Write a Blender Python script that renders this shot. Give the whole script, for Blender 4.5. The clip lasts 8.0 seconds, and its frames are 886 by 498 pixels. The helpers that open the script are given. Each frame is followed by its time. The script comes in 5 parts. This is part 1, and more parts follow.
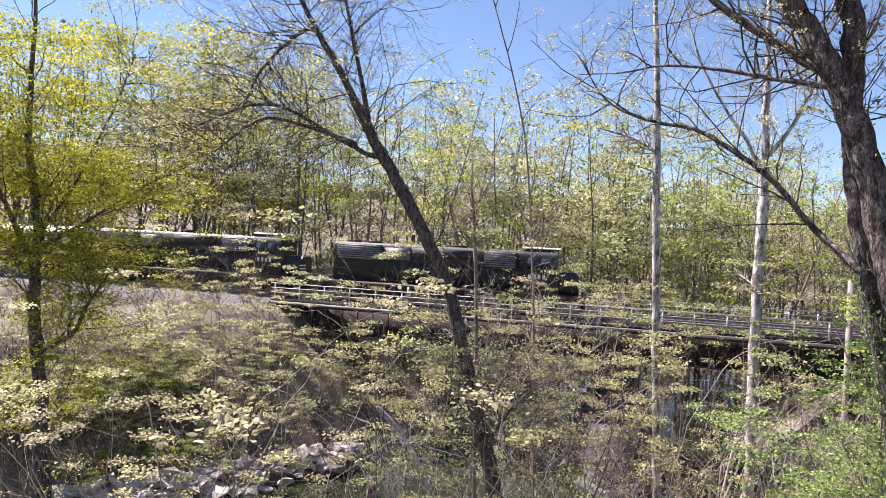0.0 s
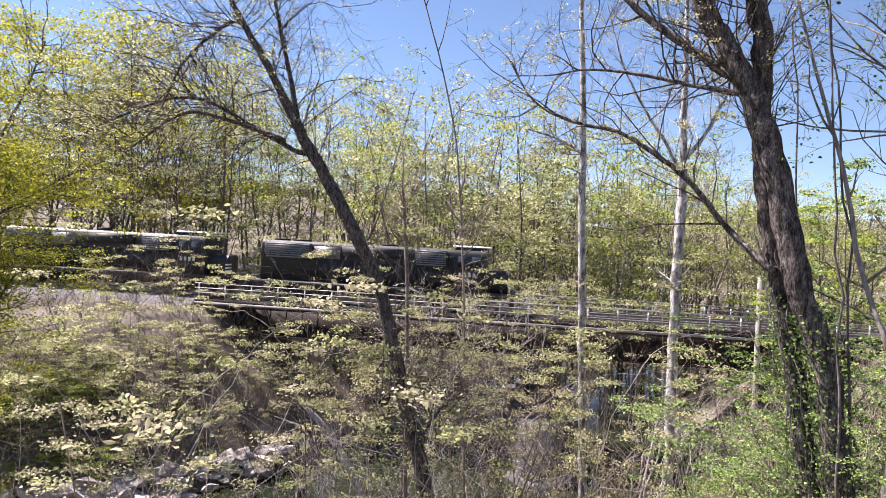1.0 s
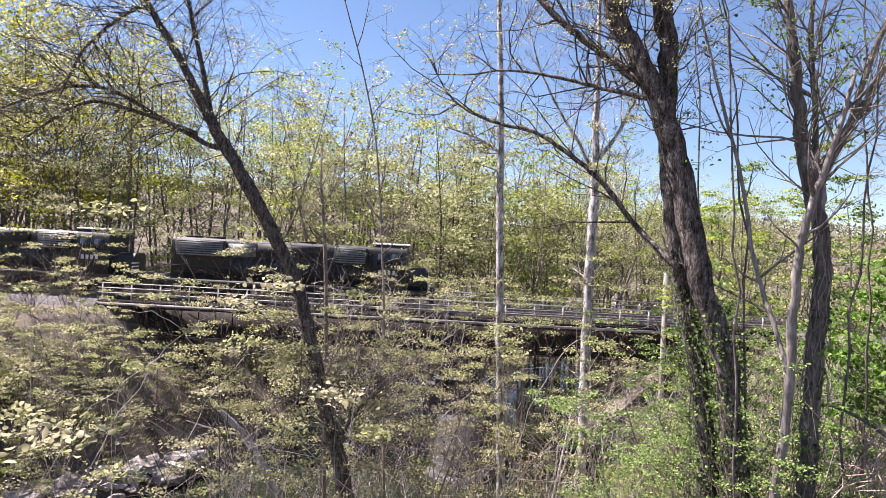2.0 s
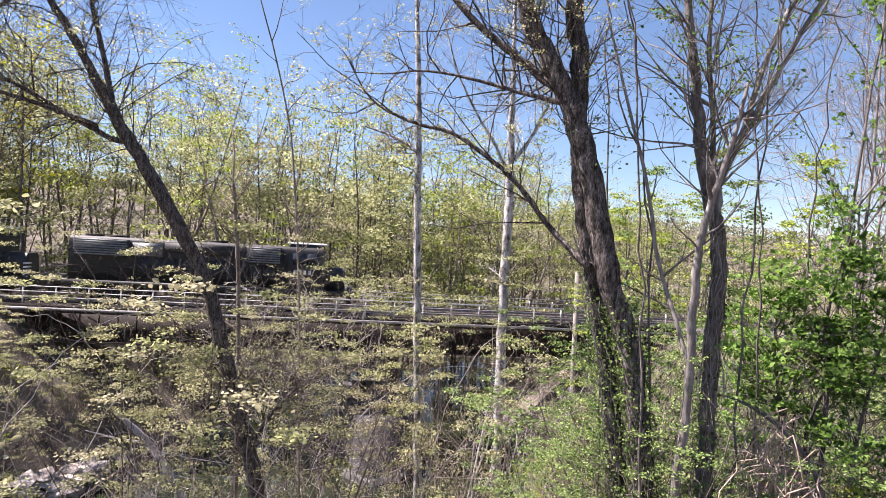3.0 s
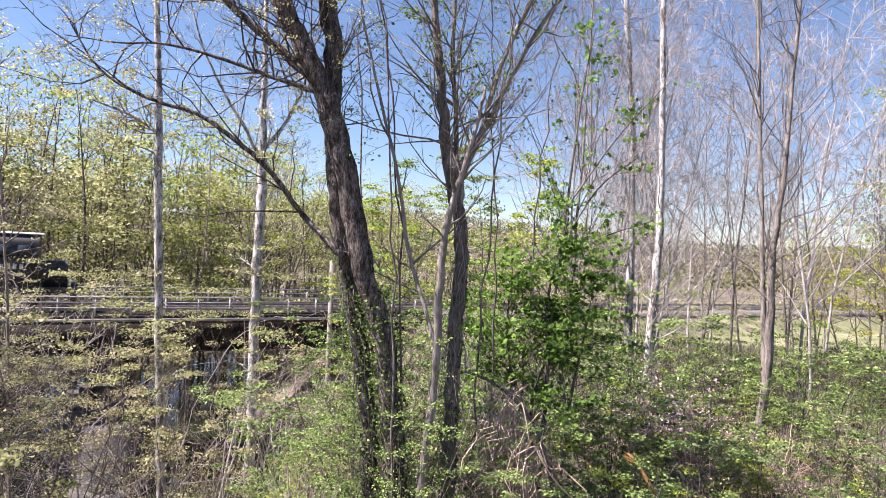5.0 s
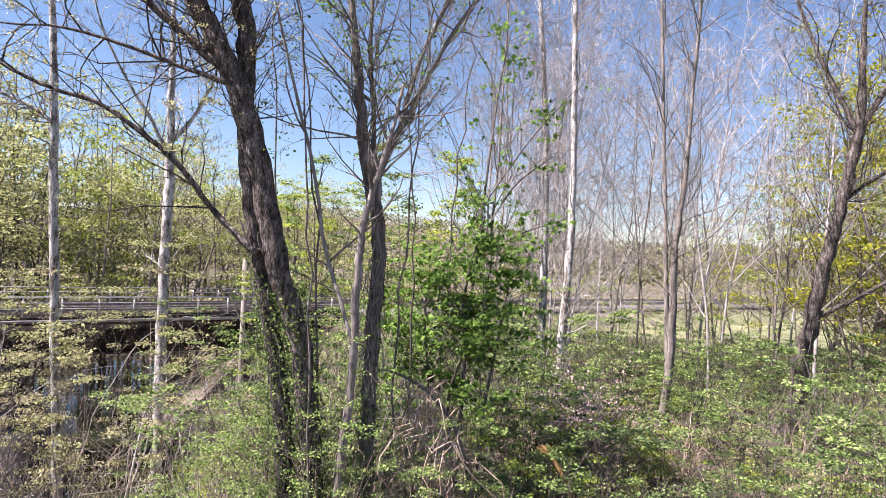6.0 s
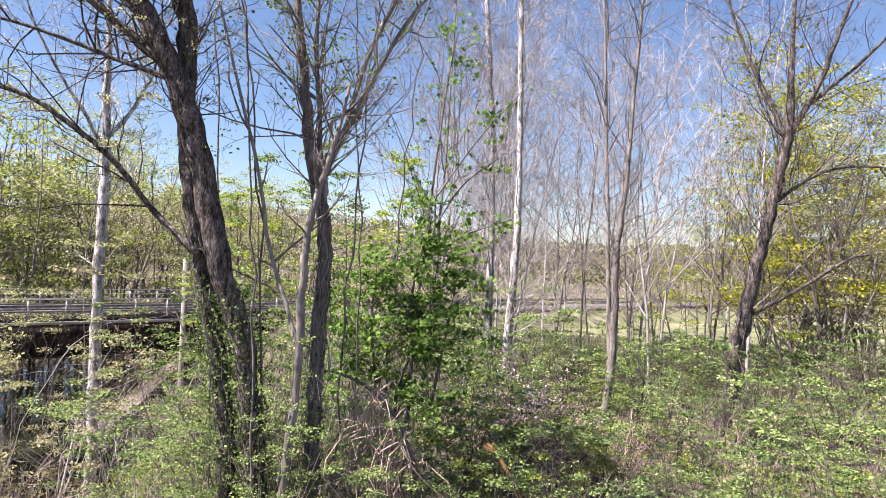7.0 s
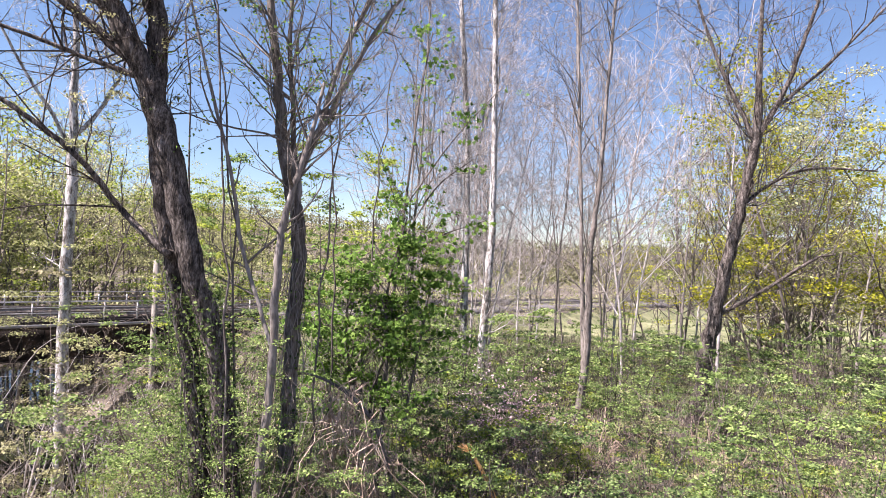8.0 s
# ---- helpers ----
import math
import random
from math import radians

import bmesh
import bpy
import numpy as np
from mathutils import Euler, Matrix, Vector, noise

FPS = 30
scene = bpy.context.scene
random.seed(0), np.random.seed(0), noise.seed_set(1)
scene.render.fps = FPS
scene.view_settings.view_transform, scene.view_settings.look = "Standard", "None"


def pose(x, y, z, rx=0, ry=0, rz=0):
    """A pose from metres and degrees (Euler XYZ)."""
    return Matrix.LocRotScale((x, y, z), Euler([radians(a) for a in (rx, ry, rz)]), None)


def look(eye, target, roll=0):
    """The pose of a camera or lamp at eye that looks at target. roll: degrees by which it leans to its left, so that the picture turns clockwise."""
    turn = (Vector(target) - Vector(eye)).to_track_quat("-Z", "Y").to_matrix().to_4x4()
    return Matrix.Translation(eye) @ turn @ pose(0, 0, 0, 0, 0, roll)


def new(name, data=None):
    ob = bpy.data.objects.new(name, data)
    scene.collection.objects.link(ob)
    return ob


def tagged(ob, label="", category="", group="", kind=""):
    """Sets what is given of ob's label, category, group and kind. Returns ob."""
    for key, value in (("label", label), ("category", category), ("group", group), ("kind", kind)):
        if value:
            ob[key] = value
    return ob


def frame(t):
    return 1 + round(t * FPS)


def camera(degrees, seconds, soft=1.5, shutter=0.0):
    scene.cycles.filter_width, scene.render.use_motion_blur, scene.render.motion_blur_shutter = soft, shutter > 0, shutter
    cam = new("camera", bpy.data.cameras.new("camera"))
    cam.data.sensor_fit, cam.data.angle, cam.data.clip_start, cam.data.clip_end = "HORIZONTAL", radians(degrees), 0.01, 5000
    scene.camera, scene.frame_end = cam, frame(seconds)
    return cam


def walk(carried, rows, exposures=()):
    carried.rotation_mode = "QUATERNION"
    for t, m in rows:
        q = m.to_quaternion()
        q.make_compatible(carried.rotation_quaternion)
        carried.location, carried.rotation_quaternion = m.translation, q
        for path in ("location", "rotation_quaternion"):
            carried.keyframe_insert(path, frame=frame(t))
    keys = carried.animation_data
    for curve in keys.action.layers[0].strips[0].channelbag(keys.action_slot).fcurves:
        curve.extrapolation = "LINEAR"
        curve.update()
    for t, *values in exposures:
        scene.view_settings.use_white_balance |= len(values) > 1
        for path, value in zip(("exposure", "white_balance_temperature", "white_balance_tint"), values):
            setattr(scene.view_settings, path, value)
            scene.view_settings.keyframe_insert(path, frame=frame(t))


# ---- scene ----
# ---------------------------------------------------------------- camera
EYE = (0.0, 0.0, 12.5)
# seconds, heading to the right of +y, tilt up, lean (degrees)
TURNS = [
    (0.0, -25.83, -0.79, 3.02),
    (0.5, -22.02, -0.82, 3.04),
    (1.0, -19.72, -0.59, 3.05),
    (1.5, -15.48, -0.50, 3.02),
    (1.7, -14.28, -0.47, 3.02),
    (2.8, -7.15, -0.18, 3.23),
    (3.0, -5.34, -0.07, 3.20),
    (3.5, 0.00, -0.07, 3.14),
    (4.0, 5.60, 0.02, 3.04),
    (4.5, 11.15, 0.11, 2.96),
    (5.0, 16.15, 0.14, 2.89),
    (5.2, 18.00, 0.20, 2.93),
    (6.3, 25.07, 0.40, 2.92),
    (6.5, 26.11, 0.53, 2.95),
    (7.0, 28.11, 0.53, 2.95),
    (7.5, 30.40, 0.86, 2.86),
    (8.0, 30.32, 0.71, 2.80)]


def aim(heading, tilt, lean):
    a, b = radians(heading), radians(tilt)
    return look(EYE, (math.sin(a) * math.cos(b) + EYE[0], math.cos(a) * math.cos(b) + EYE[1], EYE[2] + math.sin(b)), lean)


cam = camera(68.8, 8.0, soft=0.4)
walk(cam, [(t, aim(h, v, r)) for t, h, v, r in TURNS], exposures=[(0.0, 1.92, 6700, 21), (8.0, 1.92, 6700, 21)])

# ---------------------------------------------------------------- light
SUN_HEADING, SUN_HEIGHT = -85.0, 54.0
world = bpy.data.worlds.new("sky")
scene.world = world
world.use_nodes = True
wn = world.node_tree.nodes
sky = wn.new("ShaderNodeTexSky")
sky.sky_type = "NISHITA"
sky.sun_disc = False
sky.sun_elevation, sky.sun_rotation = radians(SUN_HEIGHT), radians(SUN_HEADING % 360)
sky.air_density, sky.dust_density, sky.ozone_density = 1.0, 0.0, 5.0
wn["Background"].inputs["Strength"].default_value = 0.047
world.node_tree.links.new(sky.outputs[0], wn["Background"].inputs["Color"])
sun = new("sun", bpy.data.lights.new("sun", "SUN"))
sun.data.energy, sun.data.angle, sun.data.color = 5.0, radians(0.53), (1.0, 0.96, 0.92)
_a, _e = radians(SUN_HEADING), radians(SUN_HEIGHT)
sun.matrix_world = look((60 * math.sin(_a) * math.cos(_e), 60 * math.cos(_a) * math.cos(_e), 60 * math.sin(_e)), (0, 0, 0))


# ---------------------------------------------------------------- materials
def nodes_of(name):
    m = bpy.data.materials.new(name)
    m.use_nodes = True
    t = m.node_tree
    return m, t, t.nodes, t.links, t.nodes["Principled BSDF"]


def ramp(n, stops):
    r = n.new("ShaderNodeValToRGB")
    while len(r.color_ramp.elements) < len(stops):
        r.color_ramp.elements.new(0.5)
    for e, (p, c) in zip(r.color_ramp.elements, stops):
        e.position, e.color = p, (*c, 1)
    return r


def surface(name, stops, scale=4.0, rough=0.8, bump=0.3, fine=30.0, metal=0.0, stretch=(1, 1, 1), depth=0.02, per_object=0.0):
    """A worn surface: colours over coarse noise broken by fine noise, with relief."""
    m, t, n, l, b = nodes_of(name)
    tc = n.new("ShaderNodeTexCoord")
    mp = n.new("ShaderNodeMapping")
    mp.inputs["Scale"].default_value = stretch
    l.new(tc.outputs["Object"], mp.inputs["Vector"])
    a, f = n.new("ShaderNodeTexNoise"), n.new("ShaderNodeTexNoise")
    a.inputs["Scale"].default_value, a.inputs["Detail"].default_value, a.inputs["Roughness"].default_value = scale, 6, 0.65
    f.inputs["Scale"].default_value, f.inputs["Detail"].default_value = fine, 4
    for x in (a, f):
        l.new(mp.outputs[0], x.inputs["Vector"])
    mix = n.new("ShaderNodeMath")
    mix.operation = "MULTIPLY_ADD"
    mix.inputs[1].default_value, mix.inputs[2].default_value = 0.45, -0.22
    l.new(f.outputs["Fac"], mix.inputs[0])
    add = n.new("ShaderNodeMath")
    l.new(a.outputs["Fac"], add.inputs[0])
    l.new(mix.outputs[0], add.inputs[1])
    last = add
    if per_object:
        oi = n.new("ShaderNodeObjectInfo")
        sh = n.new("ShaderNodeMath")
        sh.operation = "MULTIPLY_ADD"
        sh.inputs[1].default_value, sh.inputs[2].default_value = per_object, -per_object / 2
        l.new(oi.outputs["Random"], sh.inputs[0])
        ad2 = n.new("ShaderNodeMath")
        l.new(add.outputs[0], ad2.inputs[0])
        l.new(sh.outputs[0], ad2.inputs[1])
        last = ad2
    r = ramp(n, stops)
    l.new(last.outputs[0], r.inputs[0])
    l.new(r.outputs[0], b.inputs["Base Color"])
    b.inputs["Roughness"].default_value, b.inputs["Metallic"].default_value = rough, metal
    b.inputs["Specular IOR Level"].default_value = 0.5 if rough < 0.7 else 0.2
    bp = n.new("ShaderNodeBump")
    bp.inputs["Strength"].default_value, bp.inputs["Distance"].default_value = bump, depth
    l.new(add.outputs[0], bp.inputs["Height"])
    l.new(bp.outputs[0], b.inputs["Normal"])
    return m


def leaf_material(name, stops, through_light=0.45, hue=0.0):
    m, t, n, l, b = nodes_of(name)
    g, oi = n.new("ShaderNodeNewGeometry"), n.new("ShaderNodeObjectInfo")
    ad = n.new("ShaderNodeMath")
    ad.operation = "MULTIPLY_ADD"
    ad.inputs[1].default_value = 0.3
    l.new(oi.outputs["Random"], ad.inputs[0])
    sc = n.new("ShaderNodeMath")
    sc.operation = "MULTIPLY"
    sc.inputs[1].default_value = 0.7
    l.new(g.outputs["Random Per Island"], sc.inputs[0])
    l.new(sc.outputs[0], ad.inputs[2])
    r = ramp(n, stops)
    l.new(ad.outputs[0], r.inputs[0])
    l.new(r.outputs[0], b.inputs["Base Color"])
    b.inputs["Roughness"].default_value, b.inputs["Specular IOR Level"].default_value = 0.6, 0.15
    tr, mx = n.new("ShaderNodeBsdfTranslucent"), n.new("ShaderNodeMixShader")
    l.new(r.outputs[0], tr.inputs["Color"])
    mx.inputs[0].default_value = through_light
    l.new(b.outputs[0], mx.inputs[1])
    l.new(tr.outputs[0], mx.inputs[2])
    l.new(mx.outputs[0], n["Material Output"].inputs["Surface"])
    return m


BARK_DARK = surface("bark_dark", [(0.30, (0.012, 0.010, 0.0085)), (0.48, (0.068, 0.056, 0.050)), (0.62, (0.155, 0.132, 0.122)), (0.78, (0.30, 0.265, 0.25))], 15, 0.95, 1.0, 60, stretch=(1, 1, 0.3), depth=0.03)
BARK_GREY = surface("bark_grey", [(0.28, (0.035, 0.028, 0.025)), (0.52, (0.11, 0.093, 0.085)), (0.8, (0.25, 0.22, 0.205))], 12, 0.9, 0.8, 50, stretch=(1, 1, 0.2), depth=0.02, per_object=0.15)
BARK_TAN = surface("bark_tan", [(0.28, (0.06, 0.05, 0.043)), (0.5, (0.17, 0.148, 0.135)), (0.8, (0.36, 0.325, 0.305))], 10, 0.9, 0.8, 45, stretch=(1, 1, 0.22), depth=0.02, per_object=0.2)
BARK_WHITE = surface("bark_white", [(0.36, (0.085, 0.072, 0.062)), (0.46, (0.20, 0.18, 0.165)), (0.53, (0.38, 0.365, 0.36)), (0.75, (0.58, 0.565, 0.57))], 4.2, 0.75, 0.25, 20, stretch=(1.6, 1.6, 0.6), depth=0.01)
TWIG_TAN = surface("twig_tan", [(0.3, (0.085, 0.066, 0.056)), (0.7, (0.30, 0.25, 0.22))], 2, 0.9, 0.2, 30, per_object=0.25)
TWIG_PALE = surface("twig_pale", [(0.3, (0.18, 0.158, 0.155)), (0.7, (0.47, 0.435, 0.43))], 2, 0.85, 0.2, 30, per_object=0.2)
TWIG_DEAD = surface("twig_dead", [(0.3, (0.24, 0.165, 0.13)), (0.7, (0.52, 0.405, 0.335))], 2, 0.9, 0.2, 30)
WOOD_FRESH = surface("wood_fresh", [(0.3, (0.38, 0.19, 0.07)), (0.7, (0.62, 0.38, 0.17))], 6, 0.8, 0.3, 40, stretch=(2, 2, 0.5))

LEAF_YELLOW = leaf_material("leaf_yellow", [(0.0, (0.07, 0.08, 0.008)), (0.42, (0.24, 0.255, 0.022)), (0.78, (0.42, 0.41, 0.045)), (1.0, (0.58, 0.55, 0.075))], 0.5)
LEAF_OLIVE = leaf_material("leaf_olive", [(0.0, (0.06, 0.067, 0.025)), (0.42, (0.265, 0.275, 0.128)), (0.78, (0.45, 0.455, 0.225)), (1.0, (0.60, 0.59, 0.345))], 0.5)
LEAF_PALE = leaf_material("leaf_pale", [(0.0, (0.075, 0.073, 0.034)), (0.42, (0.325, 0.318, 0.155)), (0.78, (0.50, 0.485, 0.275)), (1.0, (0.65, 0.625, 0.41))], 0.48)
LEAF_GREEN = leaf_material("leaf_green", [(0.0, (0.02, 0.037, 0.012)), (0.42, (0.112, 0.172, 0.05)), (0.78, (0.275, 0.365, 0.118)), (1.0, (0.42, 0.51, 0.205))], 0.42)
LEAF_DEEP = leaf_material("leaf_deep_green", [(0.0, (0.014, 0.028, 0.012)), (0.42, (0.095, 0.15, 0.054)), (0.78, (0.26, 0.34, 0.135)), (1.0, (0.40, 0.50, 0.23))], 0.42)
LEAF_FRESH = leaf_material("leaf_fresh", [(0.0, (0.05, 0.075, 0.010)), (0.42, (0.19, 0.255, 0.036)), (0.78, (0.36, 0.41, 0.085)), (1.0, (0.50, 0.53, 0.15))], 0.42)
LEAF_MAPLE = leaf_material("leaf_maple", [(0.0, (0.02, 0.045, 0.009)), (0.42, (0.085, 0.165, 0.03)), (0.78, (0.20, 0.32, 0.07)), (1.0, (0.34, 0.47, 0.14))], 0.48)
LEAF_HAZE = leaf_material("leaf_far", [(0.0, (0.085, 0.085, 0.045)), (0.5, (0.145, 0.14, 0.075)), (1.0, (0.22, 0.21, 0.115))], 0.3)
LEAF_MEADOW = leaf_material("leaf_meadow", [(0.0, (0.07, 0.078, 0.042)), (0.5, (0.145, 0.152, 0.09)), (1.0, (0.24, 0.238, 0.15))], 0.3)
LEAF_BUD = leaf_material("leaf_cream_bud", [(0.0, (0.08, 0.07, 0.037)), (0.42, (0.285, 0.262, 0.15)), (0.78, (0.44, 0.41, 0.26)), (1.0, (0.56, 0.53, 0.37))], 0.42)
LEAF_TAN = leaf_material("leaf_tan_bud", [(0.0, (0.08, 0.055, 0.035)), (0.5, (0.31, 0.24, 0.155)), (1.0, (0.56, 0.48, 0.33))], 0.35)
PETAL = leaf_material("petal", [(0.0, (0.55, 0.30, 0.38)), (1.0, (0.85, 0.66, 0.72))], 0.4)
LITTER = leaf_material("dry_leaf", [(0.0, (0.08, 0.05, 0.035)), (0.5, (0.20, 0.14, 0.10)), (1.0, (0.42, 0.32, 0.24))], 0.15)

GROUND = surface("ground_litter", [(0.28, (0.02, 0.016, 0.014)), (0.42, (0.07, 0.057, 0.049)), (0.55, (0.115, 0.098, 0.078)), (0.75, (0.22, 0.187, 0.16))], 0.35, 0.95, 0.8, 9, depth=0.12)
MEADOW = surface("meadow_turf", [(0.28, (0.05, 0.058, 0.025)), (0.45, (0.12, 0.128, 0.065)), (0.6, (0.19, 0.19, 0.11)), (0.8, (0.28, 0.26, 0.17))], 0.5, 0.95, 0.8, 12, depth=0.1)
BALLAST = surface("ballast", [(0.3, (0.055, 0.050, 0.052)), (0.5, (0.125, 0.116, 0.118)), (0.75, (0.23, 0.215, 0.215))], 7, 0.95, 1.0, 26, depth=0.06)
CONCRETE = surface("concrete", [(0.25, (0.05, 0.048, 0.045)), (0.5, (0.10, 0.095, 0.09)), (0.8, (0.19, 0.18, 0.17))], 0.9, 0.9, 0.3, 12, per_object=0.1)
PIER_CONCRETE = surface("pier_concrete", [(0.25, (0.04, 0.036, 0.038)), (0.5, (0.075, 0.069, 0.072)), (0.8, (0.135, 0.125, 0.128))], 0.5, 0.9, 0.3, 12, stretch=(1, 1, 0.4))
PALE_CONCRETE = surface("pale_concrete", [(0.25, (0.16, 0.15, 0.145)), (0.6, (0.32, 0.305, 0.30)), (0.85, (0.46, 0.44, 0.43))], 1.2, 0.9, 0.2, 14)
STONE = surface("stone", [(0.25, (0.18, 0.152, 0.138)), (0.5, (0.34, 0.298, 0.275)), (0.8, (0.50, 0.455, 0.43))], 1.6, 0.9, 0.6, 12, per_object=0.35, depth=0.05)
STEEL_DARK = surface("girder_steel", [(0.3, (0.012, 0.010, 0.010)), (0.55, (0.027, 0.021, 0.019)), (0.8, (0.07, 0.043, 0.032))], 1.1, 0.75, 0.3, 14)
RAIL_PAINT = surface("railing_paint", [(0.3, (0.30, 0.285, 0.28)), (0.6, (0.55, 0.53, 0.53)), (0.85, (0.66, 0.64, 0.64))], 2, 0.6, 0.1, 20)
RAIL_STEEL = surface("rail_steel", [(0.3, (0.10, 0.07, 0.055)), (0.7, (0.32, 0.29, 0.27))], 3, 0.45, 0.1, 20, metal=0.6)
OILED_TIMBER = surface("oiled_timber", [(0.3, (0.012, 0.010, 0.009)), (0.7, (0.04, 0.033, 0.03))], 2, 0.95, 0.5, 14)
TIMBER = surface("tie_timber", [(0.3, (0.035, 0.028, 0.024)), (0.7, (0.12, 0.10, 0.085))], 3, 0.95, 0.5, 20, per_object=0.3)
BLACK_PAINT = surface("black_paint", [(0.3, (0.010, 0.010, 0.011)), (0.7, (0.024, 0.023, 0.024))], 1.5, 0.6, 0.05, 20)
GREY_PANEL = surface("grey_grille", [(0.3, (0.09, 0.095, 0.10)), (0.7, (0.24, 0.245, 0.25))], 3, 0.5, 0.1, 30, metal=0.3)
WHITE_PAINT = surface("white_paint", [(0.3, (0.60, 0.58, 0.57)), (0.7, (0.80, 0.78, 0.77))], 1.0, 0.45, 0.05, 18)
MAROON = surface("maroon_paint", [(0.3, (0.05, 0.012, 0.012)), (0.7, (0.11, 0.028, 0.024))], 1.0, 0.4, 0.05, 18)
UNDERGEAR = surface("undergear", [(0.3, (0.012, 0.011, 0.010)), (0.7, (0.05, 0.042, 0.036))], 3, 0.8, 0.3, 20)
POLE_WOOD = surface("pole_wood", [(0.3, (0.15, 0.13, 0.115)), (0.7, (0.30, 0.275, 0.25))], 2, 0.9, 0.3, 25, stretch=(3, 3, 0.4))


def water_material():
    m, t, n, l, b = nodes_of("creek_water")
    b.inputs["Base Color"].default_value = (0.014, 0.018, 0.009, 1)
    b.inputs["Roughness"].default_value = 0.06
    b.inputs["IOR"].default_value = 1.33
    tc, mp, w = n.new("ShaderNodeTexCoord"), n.new("ShaderNodeMapping"), n.new("ShaderNodeTexNoise")
    mp.inputs["Scale"].default_value = (1.0, 0.45, 1.0)
    w.inputs["Scale"].default_value, w.inputs["Detail"].default_value = 1.6, 3
    bp = n.new("ShaderNodeBump")
    bp.inputs["Strength"].default_value, bp.inputs["Distance"].default_value = 0.15, 0.04
    l.new(tc.outputs["Object"], mp.inputs["Vector"])
    l.new(mp.outputs[0], w.inputs["Vector"])
    l.new(w.outputs["Fac"], bp.inputs["Height"])
    l.new(bp.outputs[0], b.inputs["Normal"])
    return m


def glass_material():
    m, t, n, l, b = nodes_of("dark_glass")
    b.inputs["Base Color"].default_value = (0.02, 0.024, 0.03, 1)
    b.inputs["Roughness"].default_value = 0.08
    return m


WATER, GLASS = water_material(), glass_material()


# ---------------------------------------------------------------- mesh helpers
class Shape:
    """Gathers quads from many small forms into one mesh."""

    def __init__(self):
        self.v, self.f, self.n = [], [], 0

    def add(self, v, f):
        v, f = np.asarray(v, float), np.asarray(f, int)
        self.v.append(v)
        self.f.append(f + self.n)
        self.n += len(v)

    def tube(self, pts, radii, sides=6, lumps=0.0):
        pts, radii = np.asarray(pts, float), np.asarray(radii, float)
        tan = np.gradient(pts, axis=0)
        tan /= np.linalg.norm(tan, axis=1)[:, None] + 1e-9
        ref = np.array([0.31, 0.95, 0.05]) if abs(tan[0][1]) < 0.8 else np.array([1.0, 0.1, 0.1])
        a = np.cross(tan, ref)
        a /= np.linalg.norm(a, axis=1)[:, None] + 1e-9
        b = np.cross(tan, a)
        th = np.arange(sides) * 2 * np.pi / sides
        ring = a[:, None, :] * np.cos(th)[None, :, None] + b[:, None, :] * np.sin(th)[None, :, None]
        if lumps:
            run = np.concatenate([[0], np.cumsum(np.linalg.norm(np.diff(pts, axis=0), axis=1))])[:, None]
            w = np.sin(3 * th + 0.9 * run) * 0.5 + np.sin(5 * th - 1.7 * run + 1) * 0.35 + np.sin(2 * th + 2.6 * run + 2) * 0.4
            ring = ring * (1 + lumps * w)[:, :, None]
        v = (pts[:, None, :] + ring * radii[:, None, None]).reshape(-1, 3)
        m = len(pts)
        i = np.arange(m - 1)[:, None] * sides
        j = np.arange(sides)[None, :]
        k = (j + 1) % sides
        f = np.stack([i + j, i + k, i + sides + k, i + sides + j], -1).reshape(-1, 4)
        self.add(v, f)

    def leaves(self, centres, size, rng, flat=0.0, slim=0.62, round_=False, lobed=False):
        """One folded leaf at each centre, turned at random: four corners, six where it is seen from near, or three pointed lobes."""
        c = np.asarray(centres, float)
        m = len(c)
        if not m:
            return
        d = rng.normal(size=(m, 3))
        d[:, 2] *= 1 - flat
        d /= np.linalg.norm(d, axis=1)[:, None]
        e = rng.normal(size=(m, 3))
        e[:, 2] *= 1 - flat
        e -= d * (e * d).sum(1)[:, None]
        e /= np.linalg.norm(e, axis=1)[:, None]
        up = np.cross(d, e)
        s = (size * rng.uniform(0.6, 1.3, m))[:, None]
        mid = c + up * s * 0.12
        if lobed:
            base, q, w = c - d * s * 0.4, d * s, e * s
            droop = up * s * 0.16
            v = np.stack([base, mid + w * 0.16 + q * 0.12, c + q * 0.6 - droop, mid - w * 0.16 + q * 0.12,
                          base + w * 0.22 - q * 0.02, c + w * 0.58 + q * 0.18 - droop, base - w * 0.22 - q * 0.02, c - w * 0.58 + q * 0.18 - droop], 1).reshape(-1, 3)
            i = np.arange(m)[:, None] * 8
            self.add(v, np.concatenate([i + np.array([[0, 1, 2, 3]]), i + np.array([[0, 4, 5, 1]]), i + np.array([[0, 3, 7, 6]])]))
            return
        if round_:
            w, q = e * s * slim * 0.5, d * s
            v = np.stack([c - q * 0.5, mid - q * 0.22 + w * 0.85, mid + q * 0.16 + w, c + q * 0.5, mid + q * 0.16 - w, mid - q * 0.22 - w * 0.85], 1).reshape(-1, 3)
            i = np.arange(m)[:, None] * 6
            self.add(v, np.concatenate([i + np.array([[0, 1, 2, 3]]), i + np.array([[0, 3, 4, 5]])]))
            return
        v = np.stack([c - d * s * 0.5, mid + e * s * slim * 0.5 + d * s * 0.05, c + d * s * 0.5, mid - e * s * slim * 0.5 + d * s * 0.05], 1).reshape(-1, 3)
        self.add(v, np.arange(4 * m).reshape(m, 4))

